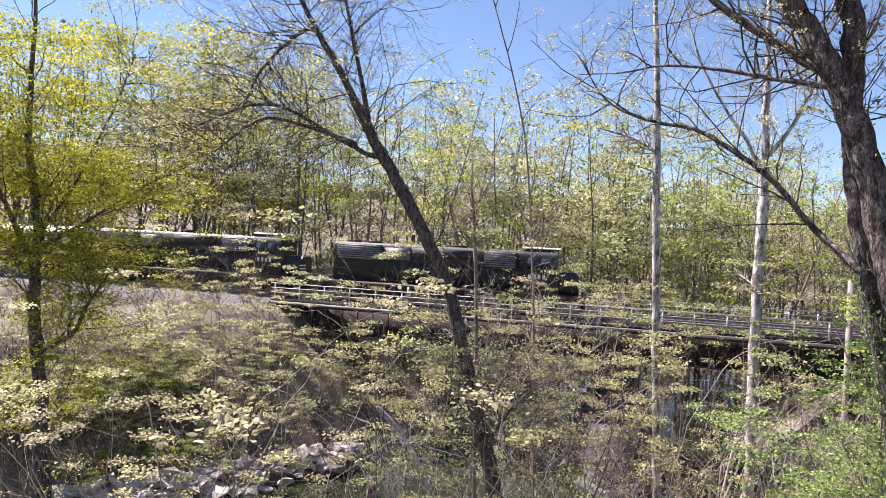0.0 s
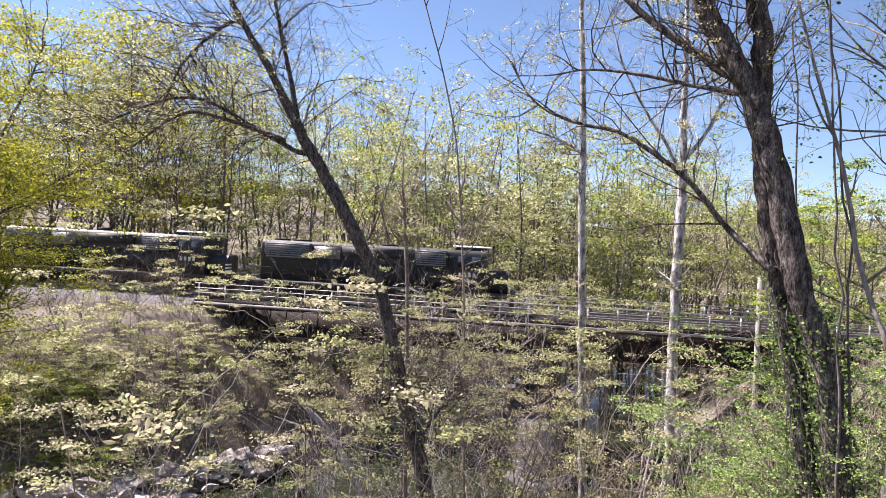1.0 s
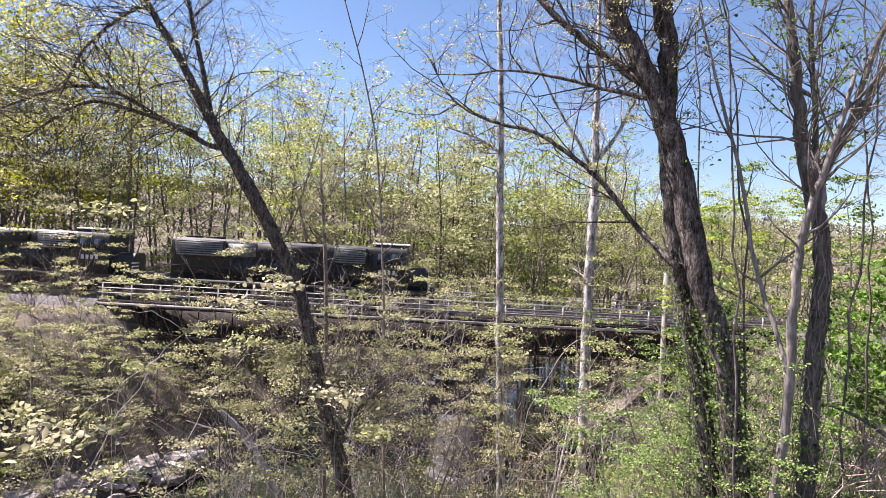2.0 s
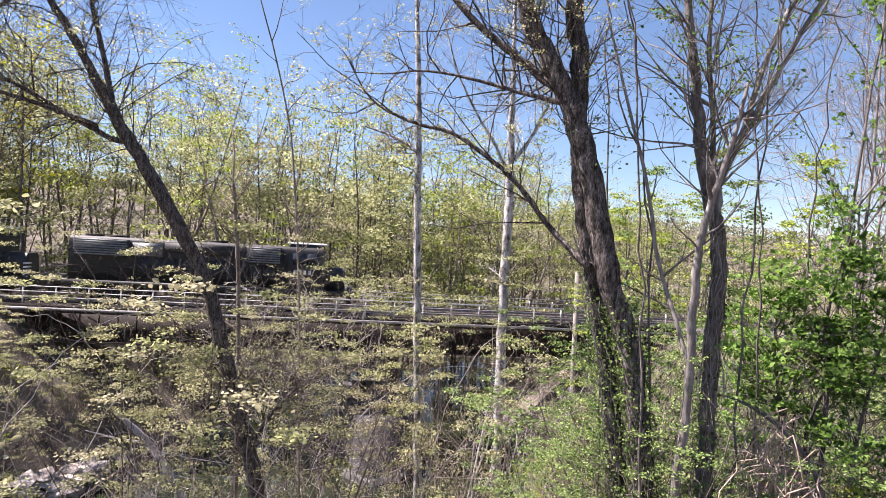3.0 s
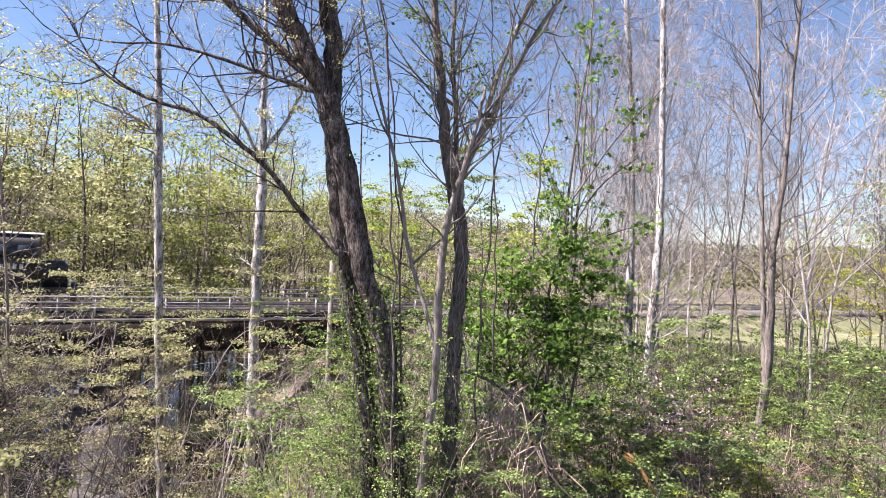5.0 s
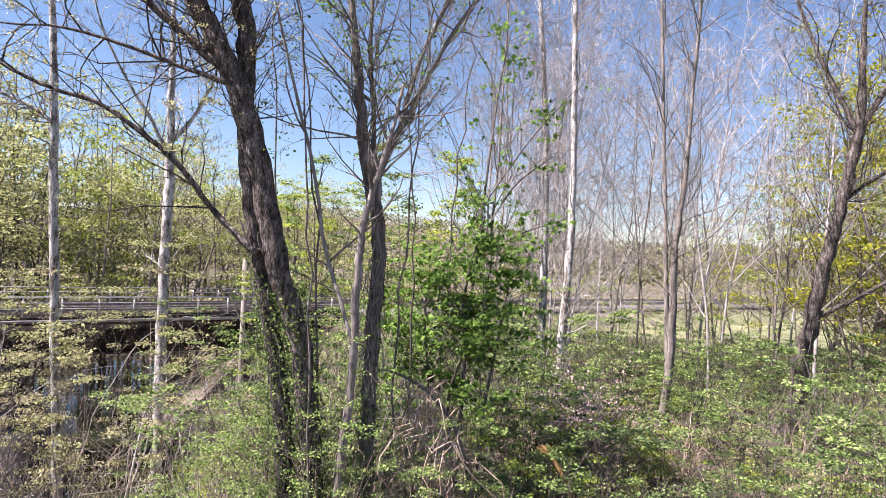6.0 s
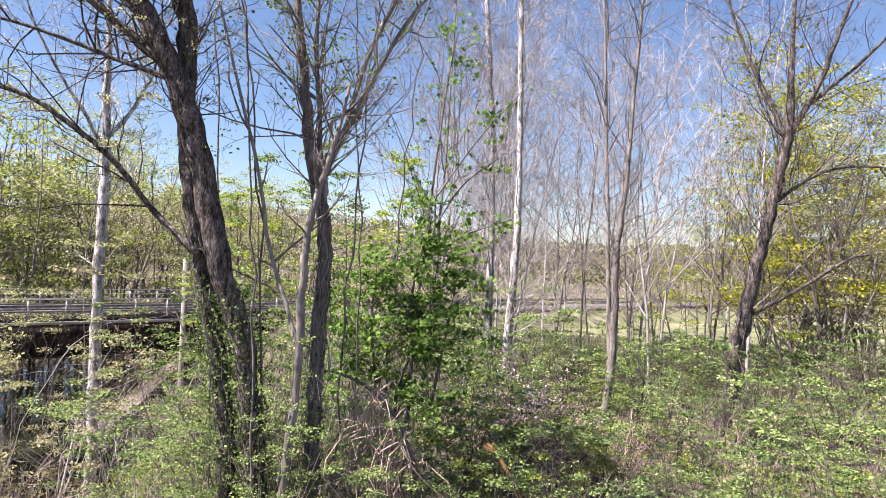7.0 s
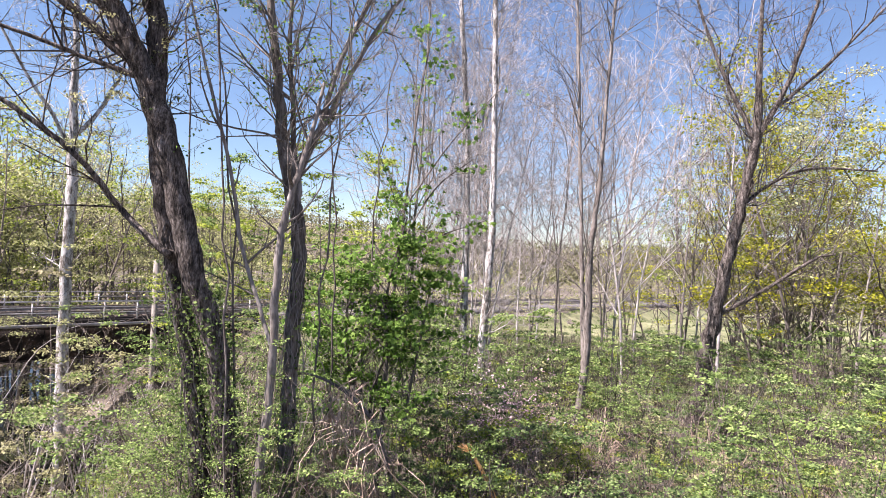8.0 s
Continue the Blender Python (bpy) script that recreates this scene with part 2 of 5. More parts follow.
    def box(self, x0, x1, y0, y1, z0, z1):
        v = [(x, y, z) for z in (z0, z1) for y in (y0, y1) for x in (x0, x1)]
        self.add(v, [(0, 2, 3, 1), (4, 5, 7, 6), (0, 1, 5, 4), (2, 6, 7, 3), (0, 4, 6, 2), (1, 3, 7, 5)])

    def profile(self, section, along, x0, x1, cap=True):
        """A closed (y, z) section drawn out along x."""
        s = np.asarray(section, float)
        m = len(s)
        xs = np.linspace(x0, x1, along + 1)
        v = np.concatenate([np.column_stack([np.full(m, x), s]) for x in xs])
        i, j = np.arange(along)[:, None] * m, np.arange(m)[None, :]
        k = (j + 1) % m
        self.add(v, np.stack([i + j, i + m + j, i + m + k, i + k], -1).reshape(-1, 4))
        if cap:
            mid = s.mean(0)
            for x in (x0, x1):
                w = np.concatenate([np.column_stack([np.full(m, x), s]), [[x, *mid]]])
                q = [(a, (a + 1) % m, m, m) for a in range(m)]
                self.add(w, [(a, b, c, c) for a, b, c, _ in q])

    def disc_tube(self, centre, axis, radius, half, sides=20):
        c, ax = np.asarray(centre, float), np.asarray(axis, float)
        self.tube([c - ax * half * 1.001, c - ax * half, c + ax * half, c + ax * half * 1.001], [0.001, radius, radius, 0.001], sides)

    def mesh(self, name):
        me = bpy.data.meshes.new(name)
        if not self.v:
            return me
        v, f = np.concatenate(self.v), np.concatenate(self.f)
        tri = f[:, 2] == f[:, 3]
        sizes = np.where(tri, 3, 4)
        flat = f.ravel()[~np.column_stack([np.zeros((len(f), 3), bool), tri]).ravel()]
        me.vertices.add(len(v))
        me.vertices.foreach_set("co", v.ravel())
        me.loops.add(len(flat))
        me.loops.foreach_set("vertex_index", flat.astype(np.int32))
        me.polygons.add(len(f))
        me.polygons.foreach_set("loop_start", np.concatenate([[0], np.cumsum(sizes)[:-1]]).astype(np.int32))
        me.update(calc_edges=True)
        me.validate()
        return me


def part(name, shape, material, parent, label="", smooth=False, kind=""):
    me = shape if isinstance(shape, bpy.types.Mesh) else shape.mesh(name)
    if not me.materials:
        me.materials.append(material)
    if smooth:
        me.polygons.foreach_set("use_smooth", np.ones(len(me.polygons), bool))
    ob = new(name, me)
    ob.parent = parent
    return tagged(ob, label=label, kind=kind)


def thing(name, m, label, category, group="", kind=""):
    ob = new(name)
    ob.matrix_world = m
    ob.empty_display_size = 0.3
    return tagged(ob, label=label, category=category, group=group, kind=kind)


def smoothstep(v):
    v = np.clip(v, 0, 1)
    return v * v * (3 - 2 * v)

# ---------------------------------------------------------------- the plan
# The railway runs along U, at right angles to it N leads away from the camera.
TRACK = radians(13)
U, N = (math.cos(TRACK), math.sin(TRACK)), (-math.sin(TRACK), math.cos(TRACK))
WATER_Z, DECK_Z, RAIL_Z = -3.0, 7.1, 7.6
BRIDGE = (-24.0, 25.0)          # along the railway
NEAR_EDGE, FAR_EDGE = 46.0, 55.0


def sn(x, y):
    return x * U[0] + y * U[1], x * N[0] + y * N[1]


def xy(s, n):
    return s * U[0] + n * N[0], s * U[1] + n * N[1]


def creek_middle(n):
    return np.where(n < 42, -1.5 + (n - 42) * 0.6, -1.5 + (n - 42) * 0.15)


def ground_z(x, y):
    """Height of the ground; takes numbers or arrays."""
    x, y = np.asarray(x, float), np.asarray(y, float)
    s, n = sn(x, y)
    c = creek_middle(n)
    right, left = s - (c + 12), (c - 12) - s
    far = np.hypot(x, y)
    plain_r = np.clip(8.5 - 0.06 * np.maximum(n, 0) - 0.03 * np.maximum(s - 8, 0), 5.2, 9)
    plain_l = np.clip(6.0 - 0.01 * far, 4.5, 6)
    bed = WATER_Z - 0.9
    z = np.where(right > 0, bed + (plain_r - bed) * smoothstep(right / 15 + 0.03), np.where(left > 0, bed + (plain_l - bed) * smoothstep(left / 17 + 0.05), bed))
    # railway embankments either side of the bridge
    off = np.maximum(np.abs(n - 50.5) - 6.2, 0)
    bank = 6.75 - off / 1.5
    inside = np.maximum(np.maximum(BRIDGE[0] + 0.8 - s, s - BRIDGE[1] + 0.8), -40)
    bank = np.where(inside > 0, bank, 6.75 - off / 1.5 + inside * 0.85)
    z = np.maximum(z, bank)
    # wooded rise beyond the railway, fading out to the right
    rise = smoothstep((n - 62) / 110) * 18 * smoothstep((34 - s) / 50)
    z = z + rise
    # far hills
    z = z + smoothstep((far - 230) / 240) * (24 + 8 * np.sin(np.arctan2(x, y) * 5 + 1))
    z = z + 0.35 * np.sin(x * 0.37 + 1.3 * np.sin(y * 0.21)) * np.sin(y * 0.31 + 0.7) * np.clip(far / 12, 0, 1) * (np.abs(n - 50.5) > 7)
    return z


def gz(x, y):
    return float(ground_z(x, y))


def build_ground():
    def axis(lo, hi, step, reach):
        core = list(np.arange(lo, hi + 0.01, step))
        a, b, w = [lo], [hi], step
        while a[-1] > -reach:
            w *= 1.35
            a.append(a[-1] - w)
            b.append(b[-1] + w)
        return np.array(a[:0:-1] + core + b[1:])

    xs, ys = axis(-80, 90, 1.0, 2600), axis(-24, 120, 1.0, 2600)
    gx, gy = np.meshgrid(xs, ys)
    z = ground_z(gx, gy)
    rng = np.random.default_rng(3)
    z = z + rng.normal(size=z.shape) * 0.07 * (np.hypot(gx, gy) < 140)
    sh = Shape()
    w = len(xs)
    i, j = np.arange(len(ys) - 1)[:, None] * w, np.arange(w - 1)[None, :]
    sh.add(np.stack([gx, gy, z], -1).reshape(-1, 3), np.stack([i + j, i + j + 1, i + w + j + 1, i + w + j], -1).reshape(-1, 4))
    ob = part("ground", sh, GROUND, None, smooth=True)
    tagged(ob, "brown leaf-littered wooded ground falling to a creek", "ground", kind="structure")


def build_meadow():
    """Open turf between the shrubs and the railway, a hand above the ground sheet."""
    sh = Shape()
    az, far = np.radians(np.linspace(14, 64, 70)), np.linspace(26, 150, 120)
    a, d = np.meshgrid(az, far)
    x, y = d * np.sin(a), d * np.cos(a)
    s, n = sn(x, y)
    z = ground_z(x, y) + 0.12
    w = len(az)
    f = [(j * w + i, j * w + i + 1, (j + 1) * w + i + 1, (j + 1) * w + i) for j in range(len(far) - 1) for i in range(w - 1) if n[j + 1, i] < 45.2 and n[j + 1, i + 1] < 45.2]
    sh.add(np.stack([x, y, z], -1).reshape(-1, 3), f)
    tagged(part("meadow", sh, MEADOW, None, smooth=True), "open pale green meadow turf below the railway", "meadow", kind="structure")


def build_water():
    sh = Shape()
    ns = np.linspace(-60, 150, 60)
    c = creek_middle(ns)
    for a, b, ca, cb in zip(ns[:-1], ns[1:], c[:-1], c[1:]):
        q = [xy(ca - 17, a), xy(ca + 17, a), xy(cb + 17, b), xy(cb - 17, b)]
        sh.add([(*p, WATER_Z) for p in q], [(0, 1, 2, 3)])
    ob = part("water", sh, WATER, None)
    tagged(ob, "still green-brown creek water mirroring the trees", "water", kind="structure")


def along(x, n, z):
    """The pose of a thing on the railway: its own x runs along the track."""
    return pose(*xy(x, n), z, rz=math.degrees(TRACK))


def build_bridge():
    s0, s1 = BRIDGE
    mid, half = (s0 + s1) / 2, (s1 - s0) / 2
    br = thing("railway_bridge", along(mid, 50.5, 0), "dark steel girder railway bridge with pale railings over the creek", "bridge")
    near, far = NEAR_EDGE - 50.5, FAR_EDGE - 50.5
    deck = Shape()
    deck.box(-half, half, near, far, DECK_Z - 0.32, DECK_Z)
    part("deck", deck, STEEL_DARK, br)
    edge = Shape()
    edge.box(-half, half, near - 0.06, near - 0.004, DECK_Z - 0.16, DECK_Z + 0.02)
    part("fascia", edge, PALE_CONCRETE, br, "pale concrete deck edge")
    kerb = Shape()
    kerb.box(-half, half, near + 0.05, near + 0.3, DECK_Z, DECK_Z + 0.22)
    part("kerb", kerb, OILED_TIMBER, br)
    for y in (near + 1.7, near + 4.2, far - 1.7):
        g = Shape()
        g.box(-half, half, y - 0.02, y + 0.02, 4.7, DECK_Z - 0.36)
        g.box(-half, half, y - 0.25, y + 0.25, DECK_Z - 0.40, DECK_Z - 0.33)
        g.box(-half, half, y - 0.25, y + 0.25, 4.62, 4.70)
        for x in np.arange(-half + 0.4, half, 1.25):
            g.box(x - 0.015, x + 0.015, y - 0.22, y - 0.021, 4.71, DECK_Z - 0.41)
        part("girder", g, STEEL_DARK, br, "dark weathered steel plate girder")
    post = Shape()
    post.box(-0.04, 0.04, -0.04, 0.04, 0, 1.22)
    post_mesh = post.mesh("post")
    post_mesh.materials.append(RAIL_PAINT)
    for y in (near + 0.12, far - 0.12):
        for x in np.arange(-half + 0.3, half, 2.05):
            ob = part("post", post_mesh, RAIL_PAINT, br)
            ob.location = (x, y, DECK_Z + (0.2 if y < 0 else 0))
        for h in (0.55, 0.9, 1.25):
            r = Shape()
            r.box(-half, half, y - 0.075, y - 0.042, DECK_Z + h + 0.12, DECK_Z + h + 0.175)
            part("rail", r, RAIL_PAINT, br)
    # battered concrete pier with a pointed nose upstream
    pier = thing("bridge_pier", along(2.2, 50.5, 0), "grey concrete bridge pier with a pointed nose standing in the creek", "pier")

    def ring(k, z):
        return [(-3.1 * k, -5.4 * k, z), (-0.6 * k, -8.9 * k, z), (3.1 * k, -5.4 * k, z), (3.1 * k, 5.5 * k, z), (-3.1 * k, 5.5 * k, z)]

    def block(levels):
        sh = Shape()
        v = sum([ring(k, z) for k, z in levels], [])
        f = [(a + r, (a + 1) % 5 + r, (a + 1) % 5 + r + 5, a + r + 5) for r in range(0, 5 * len(levels) - 5, 5) for a in range(5)]
        e = 5 * len(levels) - 5
        sh.add(v, f + [(e, e + 1, e + 2, e + 2), (e, e + 2, e + 3, e + 4)])
        return sh
    part("footing", block([(1.06, -4.5), (1.06, -2.62), (1.03, -2.58)]), CONCRETE, pier, "pale concrete footing at the waterline")
    part("shaft", block([(1.0, -2.9), (0.86, 0.7), (0.84, 0.8)]), PIER_CONCRETE, pier)
    cap = Shape()
    cap.box(-1.9, 1.9, -4.0, 4.3, 0.8, 1.25)
    part("cap", cap, PIER_CONCRETE, pier)
    for y in (near + 1.7, near + 4.2, far - 1.7):
        b = Shape()
        for x in (-1.1, 1.1):
            b.box(x - 0.18, x + 0.18, y - 0.18, y + 0.18, 1.25, 4.2)
        b.box(-1.4, 1.4, y - 0.22, y + 0.22, 4.2, 4.61)
        part("steel_bent", b, STEEL_DARK, pier, "dark steel bent under the girder")
    for s, sign, label in ((s0, -1, "weathered concrete bridge abutment with a sloping wing wall"), (s1, 1, "concrete bridge abutment half hidden by brush")):
        ab = thing("bridge_abutment", along(s, 50.5, 0), label, "abutment", kind="structure")
        a = Shape()
        a.box(min(0.02 * sign, 2.2 * sign), max(0.02 * sign, 2.2 * sign), near - 0.2, far + 0.2, -1.5, DECK_Z - 0.36)
        part("breast_wall", a, CONCRETE, ab)
        if sign > 0:
            continue
        wing = Shape()
        x0, x1 = 0.02 * sign, 5.0 * sign
        sec = [(x0, -1.0), (x1, -1.0), (x1, 4.9), (x0, DECK_Z - 0.2)]
        v = [(x, y, z) for y in (near - 0.9, near - 0.3) for x, z in sec]
        wing.add(v, [(0, 1, 2, 3), (7, 6, 5, 4), (0, 4, 5, 1), (1, 5, 6, 2), (2, 6, 7, 3), (3, 7, 4, 0)])
        part("wing_wall", wing, CONCRETE, ab)


def build_track():
    # ballast beds on the embankments
    for s0, s1, toe in ((-170.0, BRIDGE[0], (-9.3, 3.9)), (BRIDGE[1], 210.0, (-4.8, 6.6))):
        sh = Shape()
        sec = [toe, (-4.3, 7.3), (-3.9, 7.38), (3.9, 7.38), (4.9, 6.4)]
        m = int((s1 - s0) / 1.5)
        sh.profile(sec, m, s0, s1, cap=False)
        bed = part("ballast_bed", sh, BALLAST, None)
        bed.matrix_world = along(0, 50.5, 0)
        tagged(bed, "grey crushed-stone ballast under the railway tracks", "ballast", kind="structure")
    deck_bed = Shape()
    deck_bed.box(BRIDGE[0], BRIDGE[1], -3.6, 3.8, DECK_Z + 0.004, DECK_Z + 0.27)
    b = part("bridge_floor", deck_bed, OILED_TIMBER, None)
    b.matrix_world = along(0, 50.5, 0)
    tagged(b, "dark timber floor under the tracks on the bridge", "bridge floor", kind="structure")
    tie = Shape()
    tie.box(-0.12, 0.12, -1.3, 1.3, 0, 0.15)
    tie_mesh = tie.mesh("tie")
    tie_mesh.materials.append(TIMBER)
    for n in (48.6, 52.6):
        tr = thing("railway_track", along(0, n, 0), "railway track of rusty steel rails on dark timber ties", "track", kind="structure")
        for y in (-0.72, 0.72):
            r = Shape()
            r.profile([(y - 0.075, 7.44), (y + 0.075, 7.44), (y + 0.02, 7.47), (y + 0.02, 7.56), (y + 0.036, 7.57), (y + 0.036, 7.61), (y - 0.036, 7.61), (y - 0.036, 7.57), (y - 0.02, 7.56), (y - 0.02, 7.47)], 1, -160, 200)
            part("rail", r, RAIL_STEEL, tr)
        for x in np.arange(-60, 60, 0.62):
            ob = part("tie", tie_mesh, TIMBER, tr)
            ob.location = (x, 0, 7.29)


# ---------------------------------------------------------------- the train
def wheel_mesh():
    w = Shape()
    w.disc_tube((0, 0, 0), (0, 1, 0), 0.5, 0.07, 24)
    w.disc_tube((0, 0.09, 0), (0, 1, 0), 0.54, 0.015, 24)
    me = w.mesh("wheel")
    me.materials.append(UNDERGEAR)
    return me


def bogie(parent, x, wheel, axles):
    t = Shape()
    for y in (-1.05, 1.05):
        t.box(x - 2.3, x + 2.3, y - 0.1, y + 0.1, 0.5, 0.85)
        for a in axles:
            t.box(x + a - 0.2, x + a + 0.2, y - 0.14, y + 0.14, 0.32, 0.72)
            for k in (-0.32, 0.32):
                t.disc_tube((x + a + k, y, 0.95), (0, 0, 1), 0.1, 0.14, 8)
    t.box(x - 0.5, x + 0.5, -1.0, 1.0, 0.5, 0.95)
    ob = part("bogie", t, UNDERGEAR, parent)
    for a in axles:
        for y in (-0.78, 0.78):
            w = part("wheel", wheel, UNDERGEAR, ob)
            w.location = (x + a, y, 0.54)


def build_locomotive(front, wheel):
    """A diesel freight locomotive; its nose points along +x and ends at `front`."""
    lo = thing("locomotive", along(front, 48.6, RAIL_Z), "black diesel locomotive with grey radiator grilles standing on the bridge approach", "locomotive", "train on the bridge")
    f = Shape()
    f.box(-20.3, -0.5, -1.5, 1.5, 1.0, 1.35)
    f.box(-20.3, -0.5, -1.54, -1.50, 1.12, 1.40)
    f.box(-20.6, -20.3, -1.45, 1.45, 0.45, 1.6)
    f.box(-0.5, -0.15, -1.45, 1.45, 0.45, 1.6)
    part("frame", f, BLACK_PAINT, lo)
    t = Shape()
    t.profile([(-1.3, 0.4), (1.3, 0.4), (1.42, 0.7), (1.35, 1.0), (-1.35, 1.0), (-1.42, 0.7)], 1, -12.6, -8.2)
    part("fuel_tank", t, UNDERGEAR, lo)
    hood = Shape()
    hood.profile([(-0.95, 1.35), (0.95, 1.35), (0.95, 4.15), (0.75, 4.4), (-0.75, 4.4), (-0.95, 4.15)], 1, -19.6, -4.7)
    hood_ob = part("long_hood", hood, BLACK_PAINT, lo)
    door = Shape()
    door.box(-0.42, 0.42, -0.97, -0.951, 1.6, 3.1)
    door_mesh = door.mesh("hood_door")
    door_mesh.materials.append(BLACK_PAINT)
    for x in np.arange(-14.6, -5.2, 0.95):
        d = part("hood_door", door_mesh, BLACK_PAINT, hood_ob)
        d.location = (x, 0, 0)
    for x0, x1 in ((-19.2, -15.6), (-7.6, -5.2)):
        rad = Shape()
        rad.box(x0, x1, -1.32, -0.96, 3.05, 4.25)
        r = part("radiator", rad, BLACK_PAINT, lo)
        for z in np.arange(3.14, 4.2, 0.16):
            s = Shape()
            s.add([(x0 + 0.1, -1.325, z), (x1 - 0.1, -1.325, z), (x1 - 0.1, -1.37, z + 0.08), (x0 + 0.1, -1.37, z + 0.08),
                   (x0 + 0.1, -1.325, z + 0.10), (x1 - 0.1, -1.325, z + 0.10)], [(0, 1, 2, 3), (3, 2, 5, 4)])
            part("slat", s, GREY_PANEL, r, "pale grey louvre slat")
    box = Shape()
    box.box(-13.2, -8.4, -1.28, -0.96, 3.5, 4.2)
    part("equipment_box", box, BLACK_PAINT, lo)
    pale = Shape()
    pale.box(-15.4, -13.4, -1.1, -0.952, 3.2, 4.1)
    part("side_panel", pale, GREY_PANEL, lo, "pale grey side panel")
    cab = Shape()
    cab.profile([(-1.5, 1.35), (1.5, 1.35), (1.5, 4.1), (1.15, 4.6), (-1.15, 4.6), (-1.5, 4.1)], 1, -4.7, -2.3)
    cab_ob = part("cab", cab, BLACK_PAINT, lo)
    top = Shape()
    top.profile([(-1.25, 4.61), (1.25, 4.61), (1.1, 4.72), (-1.1, 4.72)], 1, -4.85, -2.1)
    part("cab_roof", top, WHITE_PAINT, cab_ob, "pale cab roof")
    for x0, x1 in ((-4.4, -3.6), (-3.4, -2.6)):
        w = Shape()
        w.box(x0, x1, -1.515, -1.502, 3.15, 3.95)
        part("window", w, GLASS, cab_ob)
    for k in range(4):
        bar = Shape()
        bar.box(-4.3 + 0.34 * k, -4.1 + 0.34 * k, -1.512, -1.502, 2.45, 2.75)
        part("marking", bar, WHITE_PAINT, cab_ob, "plain white marking bar")
    nose = Shape()
    nose.profile([(-0.95, 1.35), (0.95, 1.35), (0.95, 2.7), (0.7, 3.0), (-0.7, 3.0), (-0.95, 2.7)], 1, -2.3, -0.7)
    part("nose", nose, BLACK_PAINT, lo)
    for z in (1.5, 1.75, 2.0, 2.25):
        st = Shape()
        st.box(-0.62, -0.52, -1.45, -0.5, z, z + 0.1)
        part("stripe", st, WHITE_PAINT, lo, "white safety stripe")
    for x in (-18.3, -16.6, -9.8):
        fan = Shape()
        fan.disc_tube((x, 0, 4.47), (0, 0, 1), 0.62, 0.07, 20)
        part("roof_fan", fan, UNDERGEAR, lo)
    stack = Shape()
    stack.box(-12.0, -11.2, -0.3, 0.3, 4.39, 4.65)
    part("exhaust_stack", stack, UNDERGEAR, lo)
    rail = Shape()
    rail.tube([(-20.2, -1.46, 2.35), (-4.8, -1.46, 2.35)], [0.02, 0.02], 6)
    rail.tube([(-20.2, -1.46, 1.9), (-4.8, -1.46, 1.9)], [0.012, 0.012], 6)
    for x in np.arange(-20.2, -4.7, 1.7):
        rail.tube([(x, -1.46, 1.35), (x, -1.46, 2.35)], [0.018, 0.018], 6)
    part("handrail", rail, UNDERGEAR, lo)
    for x in (-16.4, -4.4):
        bogie(lo, x, wheel, (-1.7, 0, 1.7))


def build_coach(front, wheel):
    co = thing("passenger_coach", along(front, 48.6, RAIL_Z), "maroon passenger coach with a white rounded roof behind the locomotives", "train coach", "train on the bridge")
    body = Shape()
    body.profile([(-1.5, 1.0), (1.5, 1.0), (1.52, 3.6), (-1.52, 3.6)], 1, -25.6, -0.4)
    part("body", body, MAROON, co)
    roof = Shape()
    arc = [(1.56 * math.cos(a), 3.6 + 0.75 * math.sin(a)) for a in np.linspace(0, math.pi, 13)]
    roof.profile(arc, 1, -25.7, -0.3)
    part("roof", roof, WHITE_PAINT, co, "white rounded roof", smooth=False)
    for x in np.arange(-23.4, -2.0, 1.75):
        w = Shape()
        w.box(x - 0.6, x + 0.6, -1.535, -1.505, 2.2, 3.1)
        part("window", w, GLASS, co)
    for x in (-21.6, -4.4):
        bogie(co, x, wheel, (-1.25, 1.25))

# ---------------------------------------------------------------- growing things
def smooth_line(pts, steps=5):
    """A rounded line through (x, y, z, radius) points."""
    p = np.asarray(pts, float)
    q = np.vstack([2 * p[0] - p[1], p, 2 * p[-1] - p[-2]])
    out = []
    for i in range(1, len(q) - 2):
        for t in np.linspace(0, 1, steps, endpoint=False):
            a, b, c, d = q[i - 1], q[i], q[i + 1], q[i + 2]
            out.append(0.5 * (2 * b + (c - a) * t + (2 * a - 5 * b + 4 * c - d) * t * t + (3 * b - a - 3 * c + d) * t ** 3))
    out.append(p[-1])
    return np.array(out)


def unit(v):
    return v / (np.linalg.norm(v) + 1e-9)


